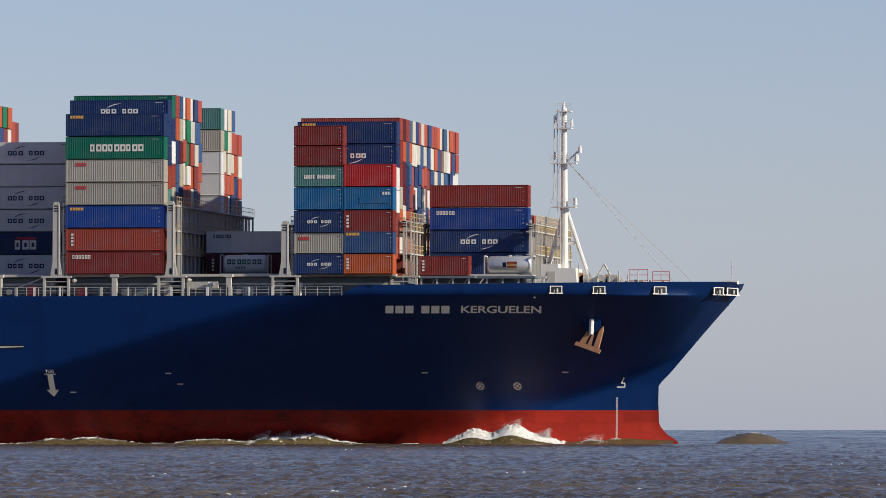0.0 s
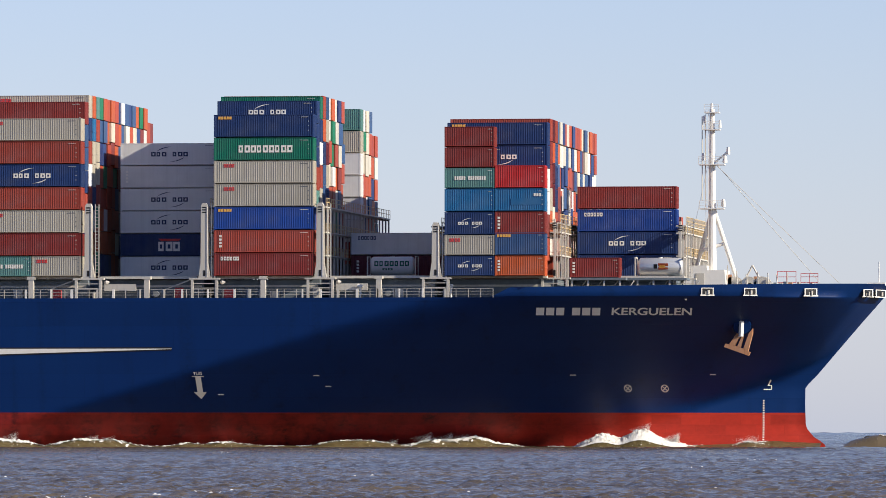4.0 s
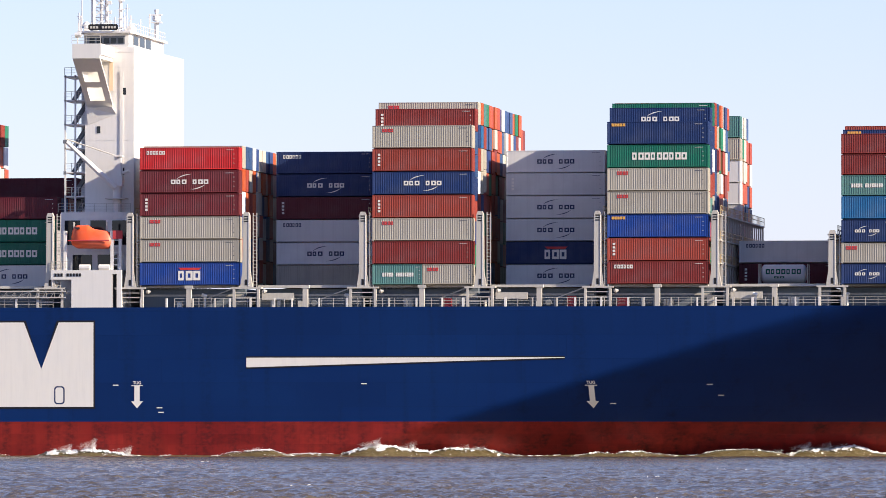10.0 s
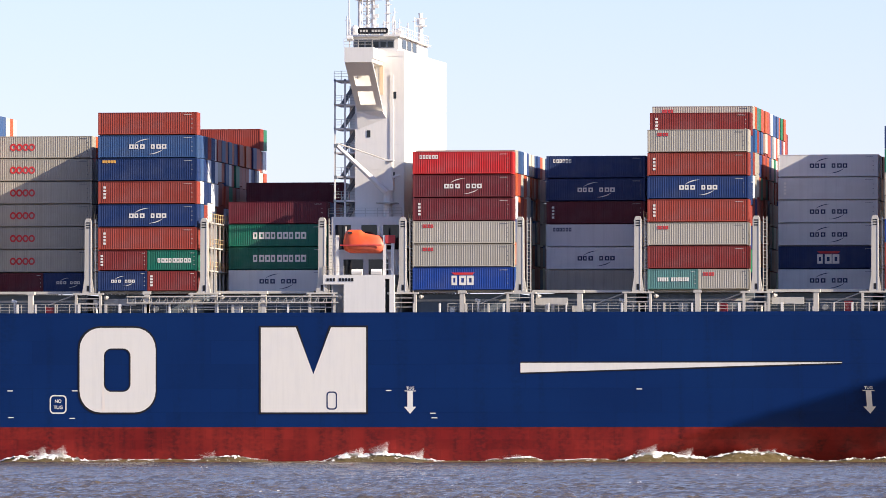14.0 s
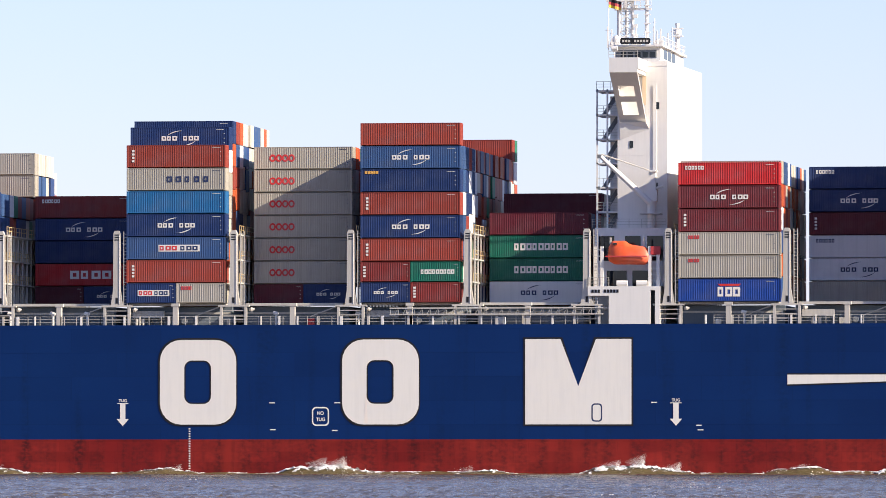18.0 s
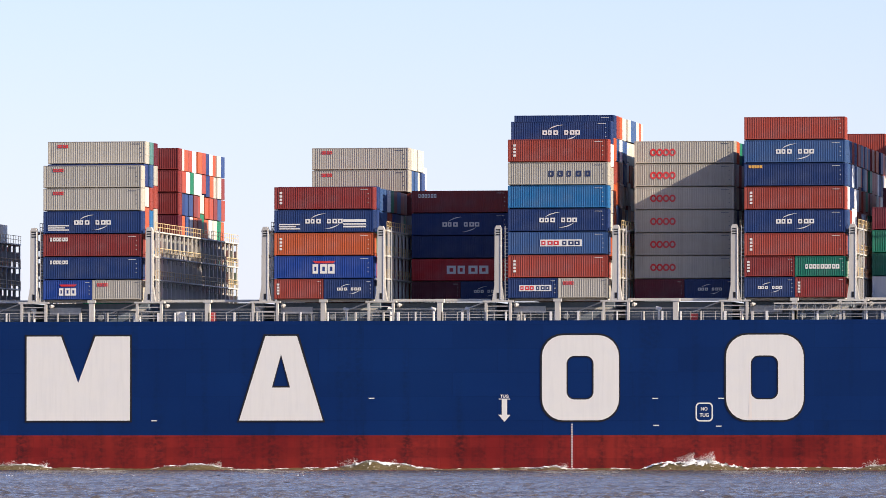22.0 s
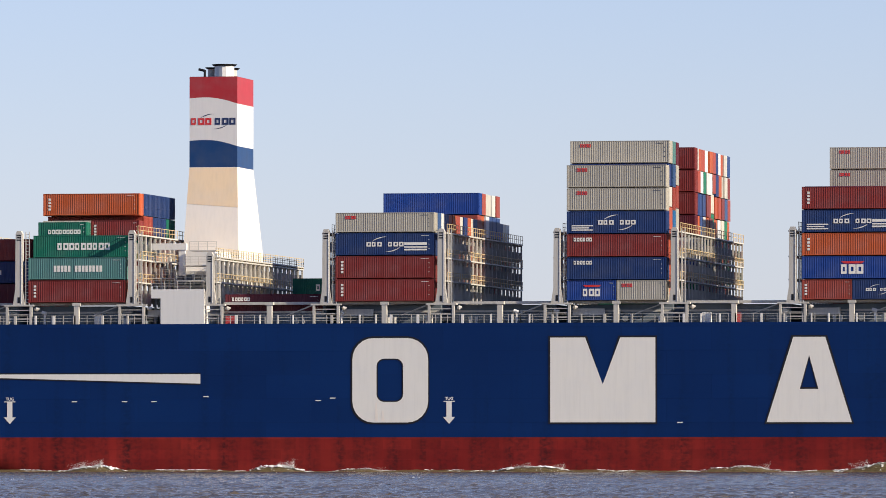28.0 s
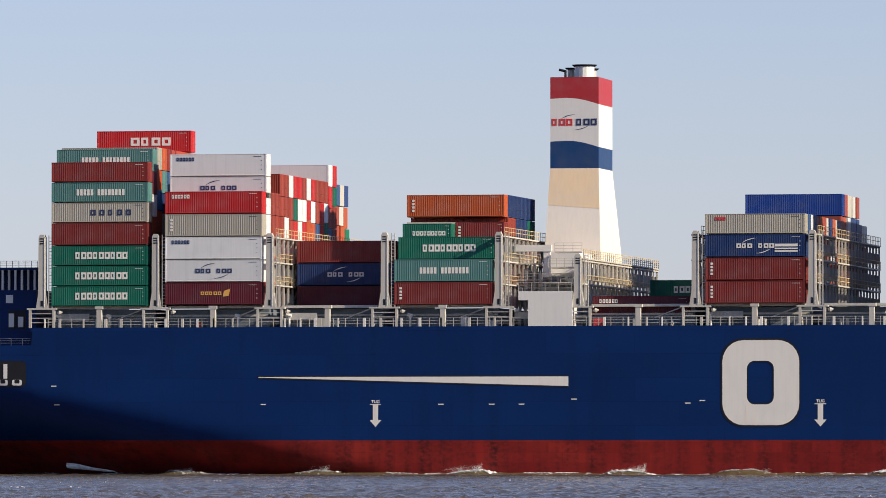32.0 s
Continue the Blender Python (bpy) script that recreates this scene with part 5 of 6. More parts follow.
part("vent_pipe", Shape().tube((-117.9, -1.2, FTOP), (-117.9, -1.2, FTOP + 0.9), 0.16, 8).tube((-117.9, -1.2, FTOP + 0.8), (-118.7, -1.2, FTOP + 1.0), 0.16, 8), BLACK, funnel)
# engine casing, platforms and the white side house by the funnel
casing = part("engine_casing", Shape().box(-118.6, -15.5, DECK, -112.6, 16, 24.6).prism([(-118.2, 24.6), (-113.4, 24.6), (-114.0, 27.2), (-117.4, 27.2)], -13.0, -4.0), HOUSE_WHITE, ship, "white engine casing round the foot of the funnel")
part("roof_beam", Shape().box(-121.3, -17.5, 27.2, -116.6, -16.9, 28.0).box(-117.6, -17.4, 24.0, -116.8, -16.9, 27.2), HOUSE_WHITE, casing)
for k in range(6):
    vx = -120.9 + 0.62 * k
    part("pipe", Shape().tube((vx, -15.8 + 0.5 * (k % 3), DECK), (vx, -15.8 + 0.5 * (k % 3), 24.5 + 0.6 * (k % 4)), 0.16 + 0.05 * (k % 2), 8), (STEEL, HOUSE_WHITE, DECK_GREY)[k % 3], casing)
for k in range(3):
    z = 21.6 + 2.0 * k
    part("catwalk", Shape().box(-121.2, -17.8, z, -117.9, -16.2, z + 0.14), STEEL, casing)
    rail(-121.2, -117.9, -17.75, z + 0.14, casing, step=0.8)
for k in range(5):
    part("ventilator", Shape().box(-118.0 + 1.05 * k, -15.9, 22.9, -117.35 + 1.05 * k, -15.5, 24.1), DECK_GREY, casing)
aft = part("side_house", Shape().box(-117.7, -27.0, DECK, -112.25, -20, 22.1).box(-118.9, -27.0, 21.0, -117.7, -20, 22.1), HOUSE_WHITE, ship, "white side house abreast the funnel")
rail(-118.9, -112.3, -26.9, 22.1, aft)
for k in range(3):
    z = 23.2 + 1.9 * k
    part("platform", Shape().box(-117.2 + 0.6 * k, -20.5 + 1.0 * k, z, -112.6, -16, z + 0.15), STEEL, aft)
    rail(-117.2 + 0.6 * k, -112.6, -20.4 + 1.0 * k, z + 0.15, aft, step=1.1)

# ---- bow: mast, windlasses, rails ----
MX = 173.6
fore = part("foremast", Shape().tube((MX, -8, 19), (MX, -8, 41.2), 0.55, 12, 0.32), HOUSE_WHITE, ship, "white tubular foremast with platforms and braced legs")
for dx, dy in ((-2.6, 1.5), (3.0, 1.0)):
    part("leg", Shape().tube((MX + dx, -8 + dy, 20), (MX + 0.1, -8, 29.2), 0.27, 8), HOUSE_WHITE, fore)
part("crosspiece", Shape().tube((MX - 1.5, -7.5, 23.8), (MX + 1.7, -7.5, 24.8), 0.22, 8), HOUSE_WHITE, fore)
for z, w in ((28.9, 1.5), (34.3, 1.6), (38.6, 1.0), (40.7, 0.9)):
    part("platform", Shape().box(MX - w, -8.9, z, MX + w, -7.1, z + 0.14), HOUSE_WHITE, fore)
    rail(MX - w, MX + w, -8.9, z + 0.14, fore, h=0.9, step=0.8, material=HOUSE_WHITE)
for dx, z, r in ((1.6, 34.6, 0.32), (1.4, 29.2, 0.30), (-0.9, 39.5, 0.22), (0.0, 41.0, 0.2), (2.0, 35.6, 0.26), (-1.1, 34.9, 0.2), (1.0, 38.9, 0.2)):
    part("lamp", Shape().tube((MX + dx, -8.4, z), (MX + dx, -8.4, z + 0.9), r, 8, r * 0.7), HOUSE_WHITE, fore)
part("bracket", Shape().tube((MX + 0.3, -8, 34.6), (MX + 2.2, -8.3, 36.2), 0.12), HOUSE_WHITE, fore)
for dx in (-1.2, -0.8):
    part("pipe", Shape().tube((MX + dx, -8.3, 30.0), (MX + dx, -8.3, 40.3), 0.07, 5), STEEL, fore)
part("ladder", Shape().box(MX - 0.75, -8.7, 20, MX - 0.68, -8.6, 41).box(MX - 0.45, -8.7, 20, MX - 0.38, -8.6, 41), HOUSE_WHITE, fore)
part("mast_house", Shape().prism([(170.2, 19.2), (175.6, 19.2), (175.4, 21.4), (173.3, 21.4), (173.2, 21.95), (170.9, 21.95)], -11, -5), HOUSE_WHITE, ship, "low white house at the foot of the foremast")
part("door", Shape().box(171.9, -11.06, 19.4, 172.9, -10.98, 21.0), STEEL, ship, "grey door of the mast house")
for a, b in ((MX + 0.4, 186.3), (MX + 0.3, 188.6)):
    part("forestay", Shape().tube((a, -6, 34.4), (b, -2, 20.0), 0.035, 5), STEEL, ship)
part("backstay", Shape().tube((MX - 0.6, -7, 34.5), (170.9, -9, 24.0), 0.02, 4), STEEL, ship)
for wx, k in ((176.3, 0), (178.2, 1), (179.8, 0)):
    s = Shape().tube((wx, -9, 19.9), (wx, -4, 19.9), 0.6, 14).tube((wx, -9.2, 19.7), (wx, -9.0, 19.7), 0.95, 14).tube((wx, -6.4, 19.7), (wx, -6.2, 19.7), 0.95, 14)
    part("windlass", s, STEEL, ship, "grey mooring winch drum on the forecastle")
part("stanchion", Shape().tube((180.2, -8, 19), (178.5, -7.6, 22.0), 0.12).tube((177.0, -8, 19), (178.5, -7.6, 22.0), 0.12), STEEL, ship)
for i, (fx, w) in enumerate(((181.4, 2.3), (184.3, 2.1))):
    s = Shape()
    for k in range(3):
        s.box(fx + w * k / 2 - 0.03, -6.03, 18.6, fx + w * k / 2 + 0.03, -5.97, 21.3 - 0.25 * i)
    for z in (19.9, 20.6, 21.25 - 0.25 * i):
        s.box(fx, -6.03, z, fx + w, -5.97, z + 0.07)
    part("guard_rail", s, SAFETY_RED, ship, "red guard rail round a hatch on the forecastle")
for i in range(9):
    bx = 176 + 1.6 * i
    part("deck_fitting", Shape().tube((bx, -5, 18.8), (bx, -5, 19.6 + 0.5 * rng.random()), 0.25, 8), rng.choice([SAFETY_RED, STEEL, HOUSE_WHITE]), ship)
for i in range(14):
    cx, h = 174.9 + 0.62 * i + 0.2 * rng.random(), 0.5 + 1.1 * rng.random() * (1 if i < 9 else 0.5)
    part("mooring_gear", Shape().box(cx, -9.5 + 0.3 * (i % 4), 18.8, cx + 0.3 + 0.3 * rng.random(), -8.8 + 0.3 * (i % 4), 19.3 + h), rng.choice([STEEL, STEEL, HOUSE_WHITE, DECK_GREY, RUSTY]), ship)
    if i % 2:
        part("mooring_pipe", Shape().tube((cx, -9.6, 19.2), (cx + 0.5 * (rng.random() - 0.5), -9.6, 20.4 + h), 0.07, 6), STEEL, ship)
part("jackstaff", Shape().tube((193.4, 0, 19.2), (193.4, 0, 22.6), 0.06, 6).box(192.0, -0.8, 19.6, 194.2, 0.8, 20.0), HOUSE_WHITE, ship)
part("breakwater_cap", Shape().box(190.0, -2.5, 19.6, 192.3, 2.5, 19.85), HOUSE_WHITE, ship)


def bulwark(x, d):
    return min(skin_y(x, zz) for zz in (18.1, 18.6, 19.1)) - d


for fx in (174.3, 179.3, 186.3, 192.75, 194.0):
    w = 0.72 if fx < 190 else 0.5
    s = Shape()
    for x0, z0, x1, z1 in ((fx - w, 18.15, fx - w + 0.11, 19.05), (fx + w - 0.11, 18.15, fx + w, 19.05), (fx - w + 0.11, 18.96, fx + w - 0.11, 19.05), (fx - w - 0.1, 18.08, fx + w + 0.1, 18.22)):
        s.add([(x0, bulwark(x0, 0.10), z0), (x1, bulwark(x1, 0.10), z0), (x1, bulwark(x1, 0.10), z1), (x0, bulwark(x0, 0.10), z1)], [(0, 1, 2, 3)])
    lead = part("fairlead", s, HOUSE_WHITE, ship, "white framed mooring opening in the bulwark")
    x0, x1 = fx - w + 0.1, fx + w - 0.1
    part("opening", Shape().add([(x0, bulwark(x0, 0.06), 18.2), (x1, bulwark(x1, 0.06), 18.2), (x1, bulwark(x1, 0.06), 18.97), (x0, bulwark(x0, 0.06), 18.97)], [(0, 1, 2, 3)]), BLACK, lead)
    part("roller", Shape().tube((fx + 0.1, bulwark(fx, 0.08), 18.25), (fx + 0.1, bulwark(fx, 0.08), 18.75), 0.15, 8).tube((fx - 0.22, bulwark(fx, 0.08), 18.25), (fx - 0.22, bulwark(fx, 0.08), 18.6), 0.12, 8), STEEL, lead)

# anchor in its pocket
ax_, az_ = 177.6, 14.6
ay = skin_y(ax_, az_)
pocket = part("anchor_pocket", Shape().tube((ax_, ay + 0.6, az_ + 0.2), (ax_ + 0.2, ay - 0.5, az_ - 0.1), 1.35, 16, 1.05), HULL_BLUE, ship)
s = Shape().tube((ax_ + 0.15, ay - 0.6, az_ + 0.5), (ax_ + 0.1, ay - 0.9, az_ - 1.4), 0.3, 8)
part("shank", s, HOUSE_WHITE, pocket)
s = Shape()
yy = min(skin_y(ax_, z_) for z_ in (11, 12, 13, 14)) - 0.55
tilt = lambda x, z: (ax_ + 0.94 * (x) + 0.34 * (z), 12.6 - 0.34 * (x) + 0.94 * (z))
for poly in ([(-1.75, -1.3), (1.45, -1.3), (1.5, -0.85), (0.6, -0.7), (-0.8, -0.7), (-1.7, -0.85)], [(-1.25, -0.75), (-0.55, -0.75), (-0.25, 1.5), (-0.5, 2.0), (-0.75, 1.2)], [(0.55, -0.75), (1.2, -0.75), (1.0, 1.4), (0.8, 2.0), (0.55, 1.3)], [(-0.25, -0.75), (0.2, -0.75), (0.1, 0.6), (-0.12, 0.6)]):
    s.prism([tilt(x, z) for x, z in poly], yy - 0.3, yy + 0.5)
part("anchor", s, RUSTY, ship, "rusty stockless anchor housed at the bow")

# ---- paint on the ship's side ----
Z0, Z1 = 5.78, 16.05
for x0 in (-93.75, -5.6, 16.8):                                # rounded rings
    decal("emblem_outline", ring(rounded(x0 - 0.22, Z0 - 0.22, x0 + 9.55, Z1 + 0.22, 2.7), rounded(x0 + 3.16, Z0 + 2.66, x0 + 6.14, Z1 - 2.66, 0.8)), BLACK, proud=0.010)
    decal("emblem", ring(rounded(x0, Z0, x0 + 9.4, Z1, 2.6), rounded(x0 + 3.0, Z0 + 2.5, x0 + 6.3, Z1 - 2.5, 0.95)), WHITE, "large white painted ring on the hull side", proud=0.018)
for x0 in (-69.3, 39.15):                                      # slabs with a notch
    w = 12.9
    for d, m, nm, pr in ((0.22, BLACK, "emblem_outline", 0.010), (0.0, WHITE, "emblem", 0.018)):
        decal(nm, [[(x0 - d, Z0 - d), (x0 + w / 2, Z0 - d), (x0 + w / 2, Z0 + 4.6 - d), (x0 + 4.3 + d, Z1 + d), (x0 - d, Z1 + d)],
                   [(x0 + w / 2, Z0 - d), (x0 + w + d, Z0 - d), (x0 + w + d, Z1 + d), (x0 + w - 4.3 - d, Z1 + d), (x0 + w / 2, Z0 + 4.6 - d)]], m, "large white painted notched block on the hull side" if d == 0 else "", proud=pr)
x0 = -42.85
for d, m, nm, pr in ((0.22, BLACK, "emblem_outline", 0.010), (0.0, WHITE, "emblem", 0.018)):
    a, b, c, e = (x0 - 1.2 * d, Z0 - d), (x0 + 10.35 + 1.2 * d, Z0 - d), (x0 + 7.15 + d, Z1 + d), (x0 + 3.25 - d, Z1 + d)
    h1, h2, h3 = (x0 + 4.05 + d, Z0 + 4.0 + d), (x0 + 6.3 - d, Z0 + 4.0 + d), (x0 + 5.18, Z1 - 2.2 - 2 * d)
    decal(nm, [[a, b, h2, h1], [b, c, h3, h2], [c, e, h3], [e, a, h1, h3]], m, "large white painted tapering block on the hull side" if d == 0 else "", proud=pr)
for sx, top in ((19.5, 9.3), (-91.0, 8.2), (-90.2, 7.2)):        # faint rust running down the white paint
    decal("rust_stain", [[(sx, 5.95), (sx + 0.45, 5.95), (sx + 0.3, top), (sx + 0.12, top)]], PALE_CREAM, "pale rust streak", proud=0.026)
# wedges
for tip, end in ((109.75, 70.88), (-151.4, -112.7)):
    for d, m, pr in ((0.16, BLACK, 0.010), (0.0, WHITE, 0.018)):
        decal("wedge_stripe", [[(end + (tip - end) * i / 20, 10.55 - d + 1.11 * i / 20), (end + (tip - end) * (i + 1) / 20, 10.55 - d + 1.11 * (i + 1) / 20), (end + (tip - end) * (i + 1) / 20, 11.72 + d), (end + (tip - end) * i / 20, 11.72 + d)] for i in range(20)], m, "long white wedge-shaped stripe on the hull side" if d == 0 else "", proud=pr)


def lettering(words, x, z, h, material, width=None, name="lettering", slope=0.0, label=""):
    """Painted words that follow the ship's side."""
    cu = bpy.data.curves.new(name, "FONT")
    cu.body, cu.size, cu.offset = words, 1.0, 0.022
    ob = bpy.data.objects.new(name, cu)
    scene.collection.objects.link(ob)
    me = bpy.data.meshes.new_from_object(ob.evaluated_get(bpy.context.evaluated_depsgraph_get()))
    bpy.data.objects.remove(ob)
    bm = bmesh.new()
    bm.from_mesh(me)
    bmesh.ops.triangulate(bm, faces=bm.faces)
    w = max(v.co.x for v in bm.verts) - min(v.co.x for v in bm.verts)
    x_min, top = min(v.co.x for v in bm.verts), max(v.co.y for v in bm.verts)
    k = h / top
    kx = k if width is None else width / w
    for v in bm.verts:
        px_, pz = x + (v.co.x - x_min) * kx + slope * v.co.y * k, z + v.co.y * k
        v.co = (px_, skin_y(px_, pz) - (0.034 if px_ < 82 else 0.05), pz)
    bm.to_mesh(me)
    bm.free()
    me.materials.clear()
    return part(name, me, material, ship, label)


lettering("KERGUELEN", 162.65, 15.80, 0.84, NAME_WHITE, 9.4, "ship_name", 0.25, "white lettering at the bow")
for x0, n in ((153.74, 3), (157.98, 3)):
    for i in range(n):
        x1 = x0 + i * 1.18
        decal("name_bar", [[(x1, 15.72), (x1 + 0.95, 15.72), (x1 + 1.15, 16.62), (x1 + 0.2, 16.62)]], NAME_WHITE, proud=0.012)
for tx in (112.84, 57.43, -10.19, -81.77, -136.66):
    decal("tug_arrow", [[(tx - 0.33, 6.45), (tx + 0.33, 6.45), (tx + 0.33, 8.3), (tx - 0.33, 8.3)], [(tx, 5.6), (tx + 0.75, 6.45), (tx - 0.75, 6.45)]], WHITE, "white downward arrow that marks a tug's pushing point")
    decal("tug_bar", [[(tx - 0.7, 8.3), (tx + 0.7, 8.3), (tx + 0.7, 8.4), (tx - 0.7, 8.4)]], WHITE)
    lettering("TUG", tx - 0.5, 8.52, 0.36, WHITE, 1.0, "tug_mark")
decal("sign_frame", ring(rounded(13.1, 5.62, 15.2, 7.9, 0.5), rounded(13.26, 5.78, 15.04, 7.74, 0.4)), WHITE, "white rounded frame painted on the side")
lettering("NO", 13.75, 6.95, 0.42, WHITE, 0.8, "sign_words")
lettering("TUG", 13.6, 6.2, 0.42, WHITE, 1.1, "sign_words")
decal("sign_frame", ring(rounded(47.2, 6.1, 48.5, 8.3, 0.4), rounded(47.36, 6.26, 48.34, 8.14, 0.3)), DARK_MARK, proud=0.024)
for cx in (163.25, 167.6):
    cz = 6.95
    o = [(cx + 0.47 * math.cos(2 * math.pi * i / 20), cz + 0.47 * math.sin(2 * math.pi * i / 20)) for i in range(20)]
    inn = [(cx + 0.36 * math.cos(2 * math.pi * i / 20), cz + 0.36 * math.sin(2 * math.pi * i / 20)) for i in range(20)]
    decal("thruster_mark", ring(o, inn) + [[(cx - 0.3, cz - 0.22), (cx - 0.22, cz - 0.3), (cx + 0.3, cz + 0.22), (cx + 0.22, cz + 0.3)], [(cx - 0.3, cz + 0.22), (cx - 0.22, cz + 0.3), (cx + 0.3, cz - 0.22), (cx + 0.22, cz - 0.3)]], WHITE, "white crossed circle above a bow thruster")
decal("bulb_mark", [quads(179.2, 6.8, 180.2, 6.93)[0], quads(180.1, 6.93, 180.23, 7.3)[0], [(179.7, 7.3), (180.2, 7.3), (180.2, 7.4), (179.7, 7.4)], [(179.7, 7.35), (179.85, 7.35), (180.25, 8.0), (180.1, 8.05)]], WHITE, "white bulbous bow mark")
for dx0, dz0, dz1 in ((179.1, 0.6, 5.4), (-2.05, -0.2, 5.3)):
    z = dz0
    while z < dz1:
        decal("draught_mark", quads(dx0, z, dx0 + 0.22, z + 0.14), WHITE)
        z += 0.3
for mx, mz in ((54.8, 8.35), (60.2, 5.6), (60.4, 5.05), (85.3, 8.5), (126.8, 8.4), (128.0, 7.1), (157.0, 8.5), (173.5, 8.6), (8.2, 8.35), (16.2, 8.35), (8.3, 5.1), (15.9, 5.0), (-26.5, 8.4), (-53.4, 5.7), (-98.0, 8.4),
               (-118.5, 8.3), (-122.2, 8.3), (-128.5, 8.3), (-150.7, 8.3), (-176.9, 8.3), (-177.2, 10.6), (-112.0, 8.9), (-96.2, 8.7), (115.2, 6.1), (-34.0, 8.5)):
    decal("plimsoll_dash", quads(mx - 0.35, mz, mx + 0.35, mz + 0.12), WHITE)

# ---- stern ----
stern = part("mooring_deck_house", Shape().box(-197, -23.6, AFT_TOP - 0.2, -180.3, 23.6, 22.6), HULL_BLUE, ship, "dark blue stern structure over the mooring deck")
part("house_front", Shape().box(-180.3, -26.6, AFT_TOP - 0.2, -179.9, 26.6, DECK - 0.05), HULL_BLUE, stern)
for k, sx in enumerate((-182.4, -183.6, -186.0, -188.2, -190.4, -192.6, -194.8)):
    part("opening", Shape().box(sx - 0.35, -23.66, 17.8, sx + 0.75, -23.55, 20.1), BLACK, stern)
    part("bitt", Shape().box(sx - 0.2, -23.85, 18.0, sx + 0.45, -23.68, 19.3 + 0.4 * (k % 2)), HOUSE_WHITE, stern)
part("notice", Shape().box(-184.2, -23.66, 21.0, -183.3, -23.58, 22.0), HOUSE_WHITE, stern)
for i in range(20):
    part("post", Shape().box(-196.3 + 0.82 * i, -23.5, 22.6, -196.05 + 0.82 * i, -23.2, 25.1), HOUSE_WHITE if i % 3 else STEEL, stern)
part("back_wall", Shape().box(-197, -21.0, 22.6, -180.4, -20.8, 25.1), HULL_BLUE, stern)
part("beam", Shape().box(-197, -23.6, 25.1, -180.2, -20.8, 25.4), HULL_BLUE, stern)
rail(-197, -180.2, -23.5, 25.4, stern, h=0.8, step=0.8, material=DECK_GREY)
port = decal("mooring_port", [rounded(-186.6, 10.55, -180.7, 13.8, 0.7)], BLACK, "dark mooring port in the stern quarter")
for bx in (-184.3, -182.5, -186.2):
    decal("bollard_plate", ring(rounded(bx, 10.75, bx + 1.25, 11.45, 0.2), rounded(bx + 0.3, 11.0, bx + 0.95, 11.44, 0.12)), HOUSE_WHITE, proud=0.06, parent=port)
decal("roller_post", quads(-183.6, 11.6, -183.1, 13.4), HOUSE_WHITE, proud=0.06, parent=port)
rail(-199, -180.1, -25.6, AFT_TOP, stern, h=0.85)

# ---- sea ----
def wave_height(x, y):
    """Short, crossing wind waves on a tidal river."""
    h = 0.06 * noise.noise((x * 0.16, y * 0.2, 0.0)) + 0.07 * noise.noise((x * 0.45 + 9, y * 0.7, 3.0)) + 0.08 * noise.noise((x * 1.0, y * 1.6, 7.0))
    return h + 0.10 * noise.noise((x * 1.7, y * 3.1, 5.0)) + 0.09 * noise.noise((x * 3.1, y * 5.4, 2.0))


def sea_patch(s, x0, x1, y0, y1, dx, dy, gain=1.0, rise=0.0):
    nx, ny = int((x1 - x0) / dx), int((y1 - y0) / dy)
    k = len(s.v)
    for j in range(ny + 1):
        y = y0 + (y1 - y0) * j / ny
        for i in range(nx + 1):
            x = x0 + (x1 - x0) * i / nx
            s.v.append((x, y, gain * wave_height(x, y) + rise * j / ny))
    for j in range(ny):
        for i in range(nx):
            a = k + j * (nx + 1) + i
            s.f.append((a, a + 1, a + nx + 2, a + nx + 1))


s = Shape()
s.smooth = True
for y0, y1 in ((145, 205), (205, 275), (275, 365), (365, 485), (485, 645), (645, 930)):
    sea_patch(s, -0.262 * y1 - 6, -0.085 * y0 + 16, y0, y1, y0 / 1050, y0 / 700)
sea_patch(s, -420, 60, 920, 1800, 3.0, 1.7, 1.5)
sea_patch(s, -1150, 60, 1795, 4890, 11.0, 7.0, 4.5, 1.6)
s.add([(-4900, -900, -0.32), (4900, -900, -0.32), (4900, 1800, -0.32), (-4900, 1800, -0.32), (4900, 4900, 1.3), (-4900, 4900, 1.3)], [(0, 1, 2, 3), (3, 2, 4, 5)])
sea = new("water", s.mesh("water"))
sea.data.materials.append(SEA)
tagged(sea, "choppy grey-brown river water reaching the horizon", "water", kind="structure")
afloat.append(sea)


